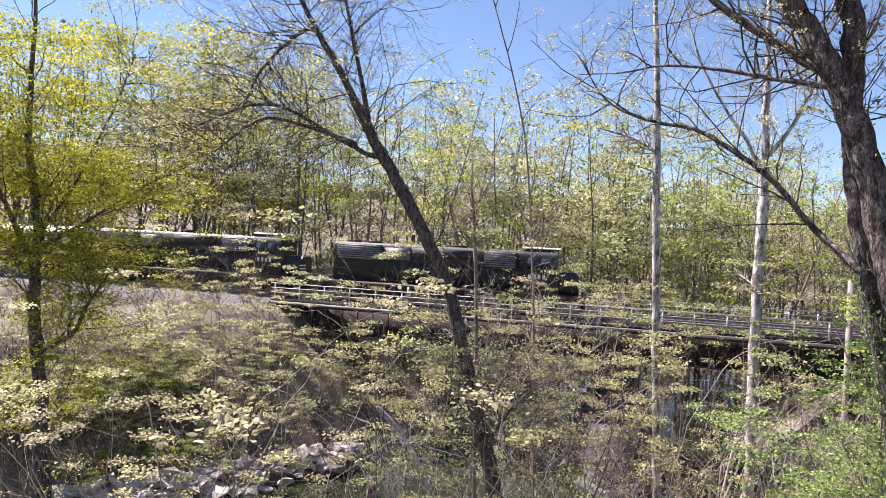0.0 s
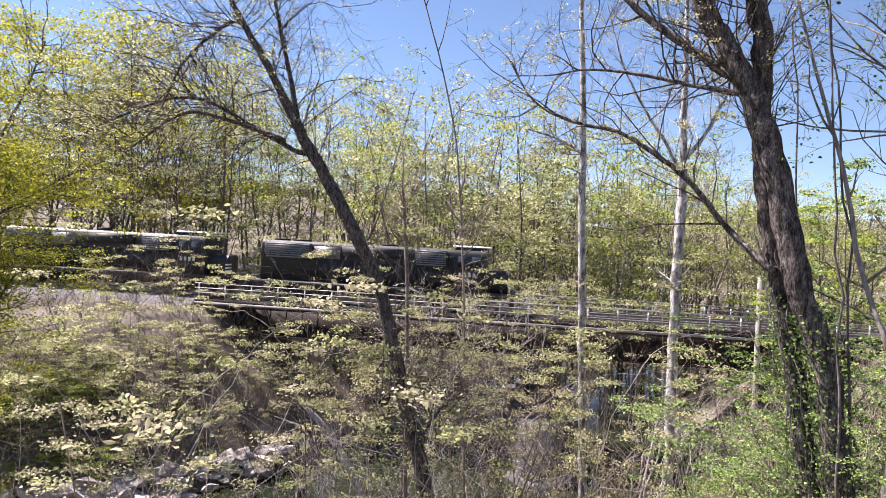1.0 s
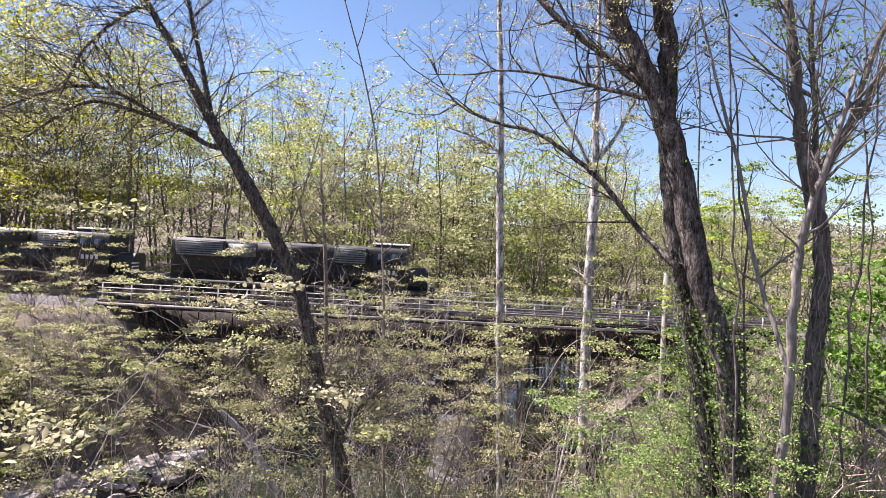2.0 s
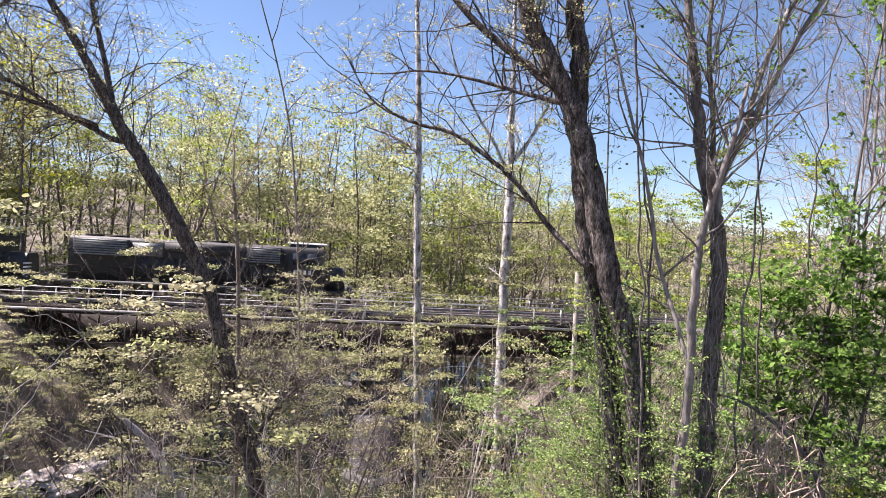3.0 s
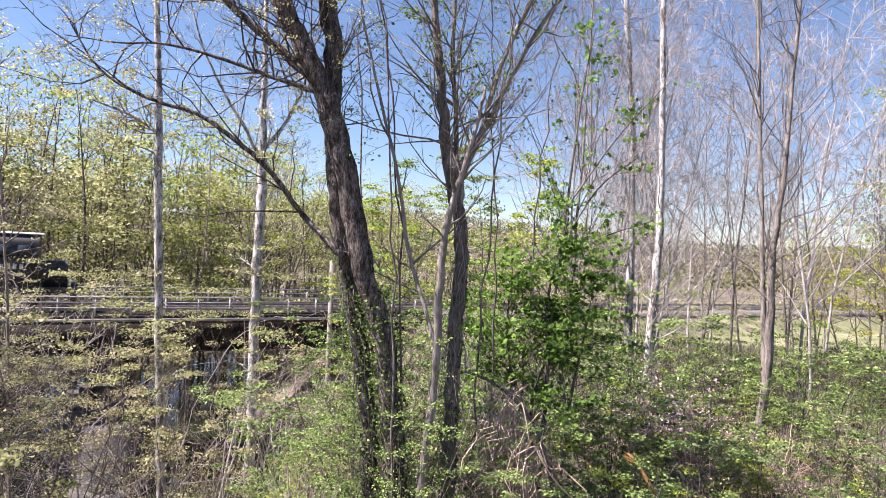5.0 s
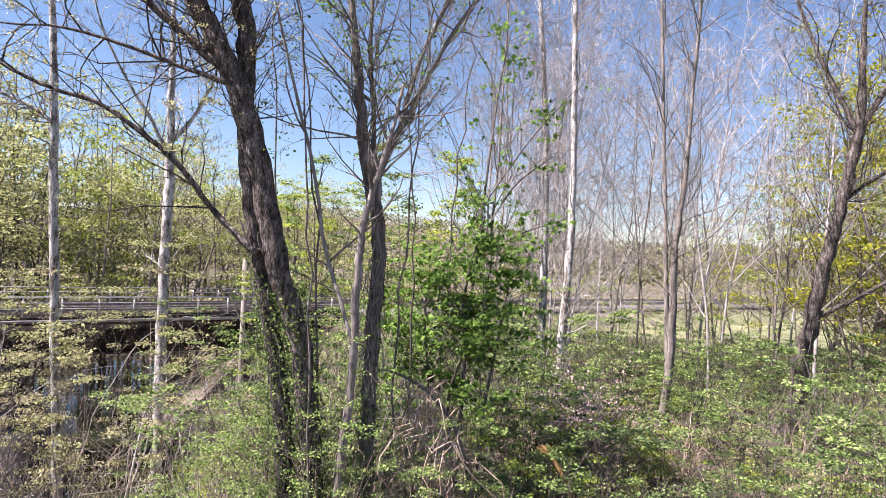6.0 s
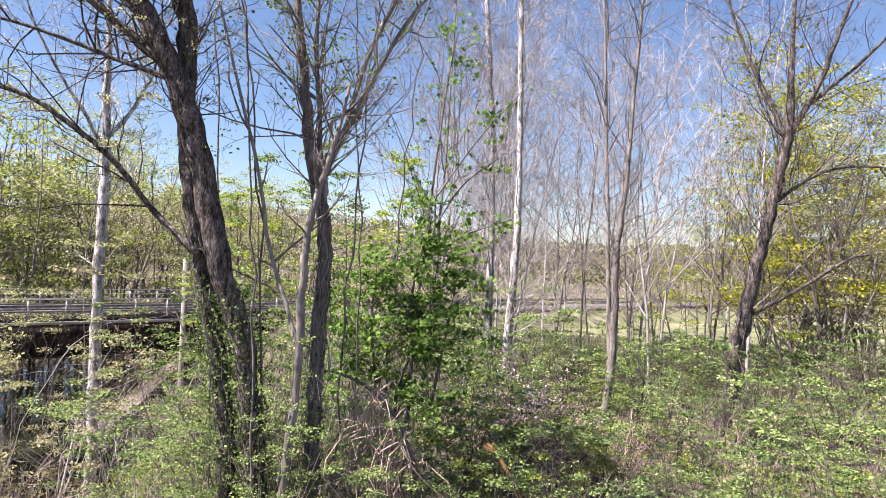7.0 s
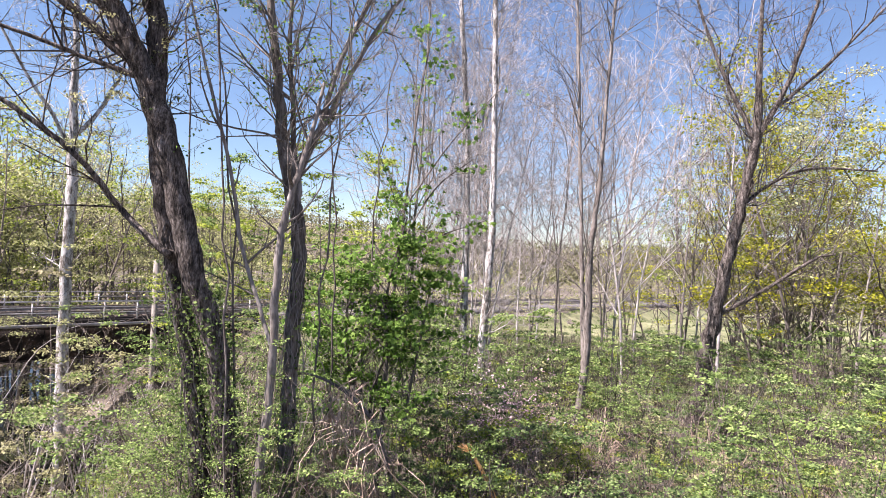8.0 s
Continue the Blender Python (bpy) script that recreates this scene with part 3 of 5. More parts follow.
def grow(wood, tips, start, way, length, radius, level, rng, droop=0.0, wild=0.28, kids=(5, 4, 3), sides=5, thin=0.35, tip_every=0.25, kid_from=0.25, least=0.0, short=1.0):
    """A branch with its own side branches; the ends of the last ones go into tips."""
    m = min(7, max(4, int(length / 0.4))) if level > 1 else 3 if level else 2
    pts, d = [np.asarray(start, float)], unit(np.asarray(way, float))
    for _ in range(m):
        d = unit(d + rng.normal(size=3) * wild * 0.55 + np.array([0, 0, 0.10 - droop]))
        pts.append(pts[-1] + d * length / m)
    pts = np.array(pts)
    radius = max(radius, least)
    if level == 0 and not least:
        wood.tube(pts[[0, -1]], [radius, radius * thin], 3)
    else:
        wood.tube(pts, np.linspace(radius, radius * thin, m + 1), 3 if level == 0 else max(3, sides))
    if level == 0:
        k = max(2, int(length / tip_every))
        for t in np.linspace(0.25, 1, k):
            i = t * m
            a = min(int(i), m - 1)
            tips.append(pts[a] + (pts[a + 1] - pts[a]) * (i - a))
        return
    for _ in range(kids[level - 1]):
        t = rng.uniform(kid_from, 1.0)
        i = t * m
        a = min(int(i), m - 1)
        p = pts[a] + (pts[a + 1] - pts[a]) * (i - a)
        ax = unit(pts[a + 1] - pts[a])
        side = unit(np.cross(ax, rng.normal(size=3)))
        w = unit(ax * rng.uniform(0.45, 0.95) + side * rng.uniform(0.6, 1.0))
        grow(wood, tips, p, w, length * short * rng.uniform(0.38, 0.62) * (1.15 - 0.4 * t), radius * (1 - 0.6 * t) * 0.55, level - 1, rng, droop, wild, kids, sides - 1, thin, tip_every, 0.25, least)


def scatter(tips, per, spread, rng, clump=1):
    """Leaf places round the twig ends; with clump, gathered into flat sprays on a part of them."""
    t = np.asarray(tips, float)
    if not len(t):
        return t.reshape(0, 3)
    if clump > 1:
        t = t[rng.permutation(len(t))[:max(1, int(len(t) / clump))]]
        t = np.repeat(t, max(1, round(per * clump)), axis=0)
        return t + rng.normal(size=t.shape) * spread * np.array([1.25, 1.25, 0.3])
    t = np.repeat(t, per, axis=0)
    return t + rng.normal(size=t.shape) * spread * np.array([1, 1, 0.45])


def tree_form(seed, height, radius, bark, leaf, leaf_size, per, first=0.3, limbs=16, reach=0.32, spread=0.16, bare=False, kids=(5, 4, 3), lean=0.06, up=0.7, sides=6, levels=2, least=0.0, clump=1):
    """Meshes of a forest tree: trunk with its boughs, and the crown of leaves."""
    rng = np.random.default_rng(seed)
    trunk, boughs, tips = Shape(), Shape(), []
    m = 9
    pts, d = [np.array([0, 0, -0.4])], unit(np.array([rng.normal() * lean, rng.normal() * lean, 1.0]))
    for _ in range(m):
        d = unit(d + np.array([rng.normal() * 0.06, rng.normal() * 0.06, 0.05]))
        pts.append(pts[-1] + d * (height + 0.4) / m)
    pts = np.array(pts)
    rad = radius * np.linspace(1, 0.12, m + 1)
    rad[0] *= 1.35
    trunk.tube(pts, rad, sides)
    for k in range(limbs):
        t = first + (1 - first) * (k + rng.uniform(0, 1)) / limbs
        i = min(t, 0.995) * m
        a = int(i)
        p = pts[a] + (pts[a + 1] - pts[a]) * (i - a)
        az = k * 2.4 + rng.uniform(-0.5, 0.5)
        w = np.array([math.cos(az), math.sin(az), up * rng.uniform(0.5, 1.5)])
        grow(boughs, tips, p, w, height * reach * (1.15 - 0.75 * t) * rng.uniform(0.7, 1.2), radius * (1 - 0.85 * t) * 0.38 + 0.005, levels, rng, 0.0, 0.28, kids, 5 if levels > 1 else 4, least=least)
    crown = Shape()
    if not bare:
        crown.leaves(scatter(tips, per, spread, rng, clump), leaf_size, rng, flat=0.5)
    out = []
    for name, sh, mat in (("trunk", trunk, bark), ("branchwork", boughs, bark), ("crown", crown, leaf)):
        if sh.n:
            me = sh.mesh(name)
            me.materials.append(mat)
            if name == "trunk":
                me.polygons.foreach_set("use_smooth", np.ones(len(me.polygons), bool))
            out.append((name, me))
    return out


def plant(name, meshes, m, label, category, group=""):
    ob = thing(name, m, label, category, group)
    for part_name, me in meshes:
        part(part_name, me, None, ob, kind="" if part_name == "trunk" else "stuff")
    return ob


def shrub_form(seed, height, width, stems, bark, leaf, leaf_size, per, spread=0.09, kids=(4, 3), bare=False, radius=0.014, droop=0.03, tip_every=0.2, kid_from=0.25, flat=0.6, branch=1.0, round_=False, least=0.0, clump=1):
    rng = np.random.default_rng(seed)
    wood, tips, crown = Shape(), [], Shape()
    for k in range(stems):
        az, out = rng.uniform(0, 6.283), rng.uniform(0.1, 1.0)
        w = np.array([math.cos(az) * out * width / height, math.sin(az) * out * width / height, 1.0])
        p = np.array([math.cos(az) * 0.2 * width * rng.uniform(0, 1), math.sin(az) * 0.2 * width * rng.uniform(0, 1), -0.15])
        grow(wood, tips, p, w, height * rng.uniform(0.6, 1.15), radius * rng.uniform(0.7, 1.4), 2, rng, droop, 0.3, kids, 4, 0.4, tip_every, kid_from, least, branch)
    if not bare:
        crown.leaves(scatter(tips, per, spread, rng, clump), leaf_size, rng, flat=flat, round_=round_)
    out = []
    for n_, sh, mat in (("stemwork", wood, bark), ("foliage", crown, leaf)):
        if sh.n:
            me = sh.mesh(n_)
            me.materials.append(mat)
            out.append((n_, me))
    return out


def portrait_tree(name, heading, far, trunks, limbs, bark, label, category, leaf=None, leaf_size=0.09, per=3, spread=0.1, twigs=8, twig_length=1.3, seed=1, base=None,
                  twig_bark=None, wild=0.3, levels=2, kids=(4, 3, 3), droop=0.0, sides=14, bend=0.0, up=0.5, twig_from=0.35, girth=0.84, twig_radius=0.024, ivy=None, least=0.0, clump=1, leaf_flat=0.6, lobed=False):
    """One tree of the foreground. Its own x runs across the line of sight; trunks and limbs are (x, height, radius) lines, in metres,
    heights over the water datum. Side branches grow from the limbs and the upper trunks."""
    a = radians(heading)
    x, y = far * math.sin(a), far * math.cos(a)
    z0 = gz(x, y) if base is None else base
    rng = np.random.default_rng(seed)
    tree = thing(name, pose(x, y, z0, rz=-heading), label, category)
    twig_wood, tips, made = Shape(), [], []
    for n_, lines, s_ in (("trunk", trunks, sides), ("limb", limbs, max(6, sides - 5))):
        for k, line in enumerate(lines):
            depth = 0.0 if n_ == "trunk" and k == 0 else 0.5 if n_ == "trunk" else rng.uniform(-0.25, 0.45)
            pts = [(px, depth * (0.5 if n_ == "trunk" else min(1, i)), pz - z0, r) for i, (px, pz, r) in enumerate(line)]
            if n_ == "trunk":
                b = pts[0]
                slope = (pts[1][0] - b[0]) / max(0.3, pts[1][2] - b[2])
                if b[2] > -0.2:
                    steps = max(1, int(b[2] / 2.5))
                    root = [(b[0] - slope * (b[2] + 0.3) * (1 - q) * 0.6, b[1], -0.3 + (b[2] + 0.3) * q, b[3] * (1.22 - 0.2 * q)) for q in np.arange(steps) / steps]
                    pts = root + pts
            if n_ == "limb" and made:
                every = np.concatenate(made)
                first = np.array(pts[0][:3])
                gap = np.linalg.norm(every[:, :3] - first - np.array([0, 0, -0.15]), axis=1)
                root = every[int(np.argmin(gap))]
                if gap.min() > 0.03:
                    pts = [(root[0], root[1], root[2], pts[0][3] * 1.15)] + pts
            ln = smooth_line(pts, 5)
            made.append(ln)
            ln[1:-1, :3] += rng.normal(size=(len(ln) - 2, 3)) * ln[1:-1, 3:4] * 0.10
            sh = Shape()
            sh.tube(ln[:, :3], np.maximum(ln[:, 3] * girth, 0.005) * rng.uniform(0.94, 1.06, len(ln)), s_, 0.07 if n_ == 'trunk' else 0.04)
            part(n_, sh, bark, tree, smooth=True)
            m = len(ln)
            count = twigs if n_ == "limb" else int(twigs * 1.4)
            for _ in range(count):
                t = rng.uniform(twig_from if n_ == "trunk" else 0.12, 1.0)
                i = t * (m - 1)
                q = min(int(i), m - 2)
                p = ln[q, :3] + (ln[q + 1, :3] - ln[q, :3]) * (i - q)
                r = ln[q, 3]
                ax = unit(ln[q + 1, :3] - ln[q, :3])
                side = unit(np.cross(ax, rng.normal(size=3)))
                w = unit(ax * rng.uniform(0.3, 0.9) + side + np.array([0, 0, up * rng.uniform(-0.3, 1)]))
                grow(twig_wood, tips, p, w, twig_length * rng.uniform(0.5, 1.4) * (1.2 - 0.5 * t), min(r * 0.45, twig_radius) * rng.uniform(0.4, 1) + 0.003, levels, rng, droop, wild, kids, 5, least=least)
            if ivy and n_ == "trunk":
                count, top, size = ivy
                ok = np.where(ln[:, 2] < top - z0)[0]
                q = rng.choice(ok, count) if len(ok) else []
                th = rng.uniform(0, 6.283, count)
                off = ln[q, 3] * 0.78 + np.abs(rng.normal(size=count)) * 0.06
                c = ln[q, :3] + np.column_stack([np.cos(th) * off, np.sin(th) * off, rng.uniform(-0.35, 0.35, count)])
                ivy_leaves = Shape()
                ivy_leaves.leaves(c, size, rng, slim=0.9, round_=True)
                part("ivy", ivy_leaves, LEAF_GREEN, tree, "green ivy leaves climbing the trunk", kind="stuff")
    part("branchwork", twig_wood, twig_bark or bark, tree, kind="stuff")
    if leaf:
        crown = Shape()
        crown.leaves(scatter(tips, per, spread, rng, clump), leaf_size, rng, flat=leaf_flat, round_=far < 20, lobed=lobed)
        part("crown", crown, leaf, tree, kind="stuff")
    return tree

# ---------------------------------------------------------------- build
build_ground()
build_meadow()
build_water()
build_bridge()
build_track()
WHEEL = wheel_mesh()
build_locomotive(0.0, WHEEL)
build_locomotive(-21.6, WHEEL)
build_coach(-43.2, WHEEL)


# ---------------------------------------------------------------- foreground trees
def foreground():
    portrait_tree("leaning_tree", -23.9, 16, [
        [(1.13, 5.93, .238), (.61, 7.87, .224), (0, 10.08, .196), (-.42, 11.46, .182), (-1.13, 12.82, .189), (-1.97, 14.18, .182), (-2.51, 15.07, .154), (-3.13, 16.23, .112), (-3.9, 17.45, .084), (-4.52, 18.55, .063), (-5.0, 19.8, .04)]], [
        [(-2.51, 15.07, .098), (-2.78, 16.24, .07), (-3.1, 17.49, .056), (-3.4, 18.73, .042), (-3.6, 20, .02)],
        [(-2.48, 14.51, .077), (-3.64, 15.08, .063), (-4.73, 15.62, .056), (-5.73, 15.58, .042), (-7.13, 14.92, .035), (-7.9, 14.43, .018)],
        [(-2.99, 14.83, .063), (-4.72, 15.31, .049), (-5.42, 15.21, .042), (-6.11, 14.69, .035), (-6.59, 14.24, .018)],
        [(.77, 7.45, .084), (1.28, 8.33, .056), (1.81, 8.92, .028)],
        [(-4.26, 17.51, .056), (-5.21, 16.56, .042), (-5.72, 15.41, .02)]],
        BARK_DARK, "dark leaning tree with arching boughs and sparse yellow-green leaves", "tree", LEAF_PALE, 0.042, 2, 0.06, clump=6, twigs=46, twig_length=2.4, kids=(5, 4, 3), seed=11, droop=0.11, wild=0.42, twig_radius=.016, least=.0045, twig_from=0.3)
    portrait_tree("slender_tree", -7.5, 22, [
        [(.43, 4.22, .163), (.2, 7.85, .154), (0, 11.5, .154), (-.16, 15.15, .144), (-.31, 17.88, .115), (-.5, 20.62, .086), (-.7, 23.5, .05)]], [
        [(-.23, 15.69, .067), (-.87, 16.15, .058), (-2.06, 16.52, .03)]],
        BARK_WHITE, "straight slender pale-barked tree on the creek bank", "tree", LEAF_PALE, 0.05, 1, 0.06, clump=8, twigs=14, twig_length=1.4, seed=12, twig_bark=TWIG_TAN)
    portrait_tree("white_sycamore", 0.2, 26, [
        [(.11, 3.37, .295), (.03, 7.47, .273), (0, 11.57, .273), (.02, 14.64, .261), (-.03, 16.27, .227), (-.07, 18.71, .159), (-.14, 21.76, .114), (-.25, 25, .06)]], [
        [(-.02, 16.06, .136), (.62, 16.86, .102), (1.1, 17.85, .091), (1.41, 18.62, .057), (1.7, 20.4, .03)],
        [(-.02, 15.45, .102), (-.64, 16.69, .091), (-1.47, 17.96, .068), (-2.35, 19.69, .057), (-3.08, 22.1, .03)]],
        BARK_WHITE, "white-barked sycamore with forking pale limbs on the creek bank", "tree", None, twigs=15, twig_length=2.3, seed=13, twig_bark=BARK_WHITE, up=0.8, girth=0.7, twig_radius=.02, least=.008)
    portrait_tree("twin_trunk_tree", 11.1, 9.5, [
        [(.34, 8.72, .249), (.23, 9.88, .216), (0, 11.2, .216), (-.25, 12.01, .216), (-.51, 13, .224), (-.77, 14.07, .225), (-1.01, 14.72, .22), (-1.34, 15.37, .205), (-1.66, 15.93, .191), (-2.0, 17.3, .17)],
        [(0, 8.71, .207), (-.21, 10.36, .187), (-.44, 11.59, .166), (-.65, 12.57, .158), (-.83, 13.65, .166), (-.88, 14.48, .187), (-.92, 15.31, .191), (-1.04, 16.13, .183), (-1.2, 17.4, .17)]], [
        [(-1.1, 14.88, .124), (-1.49, 15.15, .1), (-2.01, 15.58, .083), (-2.62, 16.09, .066), (-3.3, 16.9, .04)],
        [(-.69, 12.41, .075), (-1.21, 12.88, .058), (-1.74, 13.52, .054), (-2.26, 13.95, .05), (-2.86, 14.33, .041), (-3.45, 14.47, .037), (-4.05, 14.73, .029), (-4.4, 15.04, .021), (-4.76, 15.61, .012)],
        [(-1.14, 14.71, .058), (-1.98, 14.96, .041), (-2.74, 15.17, .033), (-3.33, 15.26, .025), (-3.91, 15.23, .017), (-4.66, 15.28, .01)]],
        BARK_DARK, "big dark twin-trunked tree with ivy and long drooping limbs", "tree", LEAF_PALE, 0.034, 2, 0.045, clump=7, twigs=26, twig_length=1.35, wild=0.42, seed=14, twig_from=0.6, sides=20, girth=0.72, twig_radius=.014, least=.0035, ivy=(2600, 11.8, 0.04))
    portrait_tree("forked_tree", 17.6, 10, [
        [(.02, 8.61, .157), (-.01, 10.31, .149), (0, 11.5, .149), (.03, 12.61, .14), (-.14, 13.45, .14), (-.3, 14.12, .122), (-.34, 14.52, .109), (-.44, 15.37, .087), (-.57, 16.22, .074), (-.7, 17.6, .06)]], [
        [(-.02, 13.3, .07), (0, 13.8, .066), (.25, 14.4, .057), (.44, 15.18, .052), (.69, 15.92, .048), (1.0, 16.6, .044), (1.3, 17.5, .03)],
        [(-.09, 13.5, .061), (-.15, 14.53, .048), (-.25, 15.4, .044), (-.26, 16.26, .039), (-.3, 17.4, .03)],
        [(.02, 13.75, .052), (.57, 15.02, .048), (1.09, 16.09, .044), (1.6, 16.8, .03)]],
        BARK_TAN, "grey tree forking into several upright limbs", "tree", LEAF_MAPLE, 0.05, 1, 0.06, clump=6, twigs=26, twig_length=1.7, least=.004, seed=15, up=1.0, twig_from=0.5, sides=16, girth=0.75, twig_radius=.016, ivy=(500, 12.3, 0.045))
    portrait_tree("pale_stem_tree", 17.4, 9.3, [
        [(-.36, 8.9, .106), (-.3, 9.83, .098), (-.23, 10.85, .09), (-.23, 11.88, .09), (-.2, 12.6, .081), (-.08, 13.3, .07), (.12, 14.0, .05), (.3, 14.9, .03)]], [
        [(-.3, 11.3, .045), (-.72, 12.48, .044), (-.93, 13.56, .041), (-1.29, 14.84, .033), (-1.6, 16, .024)]],
        BARK_TAN, "slim grey-green stem beside the forked tree", "tree", None, twigs=7, twig_length=0.9, seed=16, twig_from=0.6, girth=0.66)
    portrait_tree("white_sycamore", 34.1, 20, [
        [(-.11, 6.21, .157), (-.06, 6.91, .149), (0, 9.34, .149), (.13, 12.14, .149), (.15, 14.23, .122), (.07, 17.03, .105), (-.07, 20.55, .087), (-.15, 23, .05)]], [],
        BARK_WHITE, "young white-barked sycamore among green shrubs", "tree", None, twigs=48, twig_length=2.6, seed=17, twig_bark=TWIG_PALE, up=0.9, twig_from=0.25, twig_radius=.016, least=.007)
    portrait_tree("white_sycamore", 32.0, 24, [
        [(.2, 7.63, .178), (.14, 12.65, .168), (0, 16.85, .126), (-.36, 20.85, .105), (-.6, 24, .05)]], [],
        BARK_WHITE, "tall pale sycamore at the meadow's edge", "tree", None, twigs=48, twig_length=2.8, seed=18, twig_bark=TWIG_PALE, up=0.9, twig_from=0.25, twig_radius=.016, least=.008)
    portrait_tree("bare_tree", 43.2, 17, [
        [(-.32, 7.23, .156), (-.06, 9.43, .149), (0, 11.17, .141), (-.01, 12.9, .111), (.13, 14.5, .082), (.23, 17.12, .067), (.34, 19.3, .052), (.45, 21, .03)],
        [(-.1, 10.6, .1), (-.2, 12, .085), (-.27, 13.47, .074), (-.45, 16.39, .059), (-.63, 19.34, .045), (-.7, 21, .02)]], [],
        BARK_TAN, "grey two-stemmed tree still without leaves", "tree", None, twigs=34, twig_length=2.4, seed=19, up=1.0, twig_from=0.3, twig_radius=.016, girth=0.68, least=.006)
    portrait_tree("bare_tree", 53.2, 21, [
        [(-.33, 8.39, .33), (-.21, 9.33, .312), (0, 10.79, .294), (.28, 12.66, .257), (.6, 14.18, .229), (.85, 15.69, .211), (.96, 16.6, .183), (.95, 18.86, .101), (.96, 20.53, .073), (.95, 23, .04)]], [
        [(.91, 16.36, .11), (.31, 17.72, .092), (-.29, 19.13, .073), (-.83, 20.73, .055), (-1.2, 22.4, .03)],
        [(1.01, 16.52, .128), (1.65, 17.82, .101), (2.04, 19.1, .083), (2.42, 20.37, .064), (2.9, 22.2, .03)],
        [(1.45, 17.33, .083), (1.81, 17.64, .073), (2.76, 18.56, .064), (3.55, 19.45, .046), (4.6, 20.6, .02)],
        [(.11, 11.14, .092), (1.43, 12.06, .073), (2.55, 12.94, .055), (3.1, 13.12, .03)],
        [(.74, 14.52, .083), (1.46, 15.19, .064), (2.45, 15.59, .055), (4.09, 15.5, .03)]],
        BARK_DARK, "dark leaning tree with bare fanned limbs", "tree", None, twigs=22, twig_length=2.3, seed=20, up=0.9, twig_radius=.016, girth=0.72, least=.007)
    k = 28 / 24
    portrait_tree("yellow_leaved_tree", -58.0, 28, [
        [(x * k, 12.5 + (z - 12.5) * k, r * k) for x, z, r in ((.23, 7.63, .356), (.04, 9.43, .315), (0, 10.5, .294), (.05, 12.28, .252), (-.31, 14.9, .189), (-.29, 17.53, .126), (-.28, 19.28, .094), (-.31, 22, .05))]], [
        [(x * k, 12.5 + (z - 12.5) * k, r * k) for x, z, r in ((.03, 10.85, .189), (-.7, 12.59, .136), (-1.32, 13.92, .105), (-2.4, 16, .05))],
        [(x * k, 12.5 + (z - 12.5) * k, r * k) for x, z, r in ((.04, 11.92, .147), (.93, 13.6, .105), (1.97, 16.12, .073), (2.6, 18.2, .03))],
        [(x * k, 12.5 + (z - 12.5) * k, r * k) for x, z, r in ((.04, 11.5, .12), (1.5, 12.6, .09), (3.2, 13.9, .06), (4.4, 14.6, .03))],
        [(x * k, 12.5 + (z - 12.5) * k, r * k) for x, z, r in ((.3, 8.32, .147), (1.1, 8.85, .126), (1.5, 9.77, .084), (2.2, 11, .04))]],
        BARK_DARK, "tree in bright yellow-green spring leaf on the bank", "tree", LEAF_YELLOW, 0.095, 15, 0.26, clump=4, twigs=36, twig_length=3.0, seed=21, twig_from=0.15, girth=0.55)
    portrait_tree("sapling", -23.3, 18, [[(.29, 9.3, .06), (.15, 11.69, .065), (0, 13.25, .05), (-.09, 14.03, .035), (-.1, 15, .015)]], [],
                  TWIG_TAN, "thin pale sapling with budding leaves", "sapling", LEAF_PALE, 0.05, 2, 0.06, clump=6, twigs=20, twig_length=1.9, seed=22, least=.005)
    portrait_tree("sapling", -19.1, 18, [[(.49, 10.53, .05), (.28, 13.02, .048), (0, 15.35, .042), (-.5, 17.36, .034), (-1.19, 19.53, .024), (-1.6, 21, .01)]], [],
                  TWIG_TAN, "tall whip-like sapling with few leaves", "sapling", LEAF_PALE, 0.05, 1, 0.06, clump=6, twigs=22, twig_length=1.7, wild=0.4, seed=23, least=.004, girth=0.6)


foreground()


def maple():
    portrait_tree("young_maple", 25.6, 12, [
        [(0, 8.6, .05), (.05, 10.4, .042), (.0, 11.8, .03), (.3, 13.2, .012)],
        [(-.5, 8.6, .04), (-.6, 10.0, .035), (-.75, 11.2, .025), (-.7, 11.8, .012)],
        [(.4, 8.6, .04), (.5, 9.9, .035), (.7, 11.1, .02), (.8, 11.9, .012)],
        [(-.1, 8.6, .04), (-.2, 9.9, .035), (.3, 11.2, .02), (.45, 12.3, .012)]], [
        [(.1, 10.6, .02), (.6, 10.9, .015), (1.1, 11.0, .008)], [(-.5, 10.2, .02), (-.8, 10.6, .015), (-1.1, 10.7, .008)]],
        BARK_GREY, "young maple in dense deep-green leaf", "tree", LEAF_MAPLE, 0.10, 3, 0.11, leaf_flat=0.45, clump=6, lobed=True, twigs=22, twig_length=1.15, seed=31, twig_from=0.34, levels=1, kids=(5, 3, 3), girth=0.8, twig_radius=.010)
    portrait_tree("young_maple", 25.5, 13.5, [
        [(0, 8.3, .04), (.1, 11, .035), (.3, 13.5, .026), (.5, 15.8, .018), (.7, 17.2, .01)]], [
        [(.2, 12.6, .02), (.9, 13.9, .015), (1.7, 14.6, .01)], [(.3, 13.5, .02), (1.2, 14.9, .015), (2.1, 16.0, .01)], [(.1, 12.2, .02), (1.0, 12.9, .015), (2.0, 13.3, .01)]],
        BARK_GREY, "slim maple with sparse hanging green leaves", "tree", LEAF_MAPLE, 0.105, 2, 0.10, leaf_flat=0.35, clump=3, lobed=True, twigs=12, twig_length=0.8, seed=32, twig_from=0.55, levels=1, kids=(3, 3, 3), girth=1.0, twig_radius=.010)


maple()


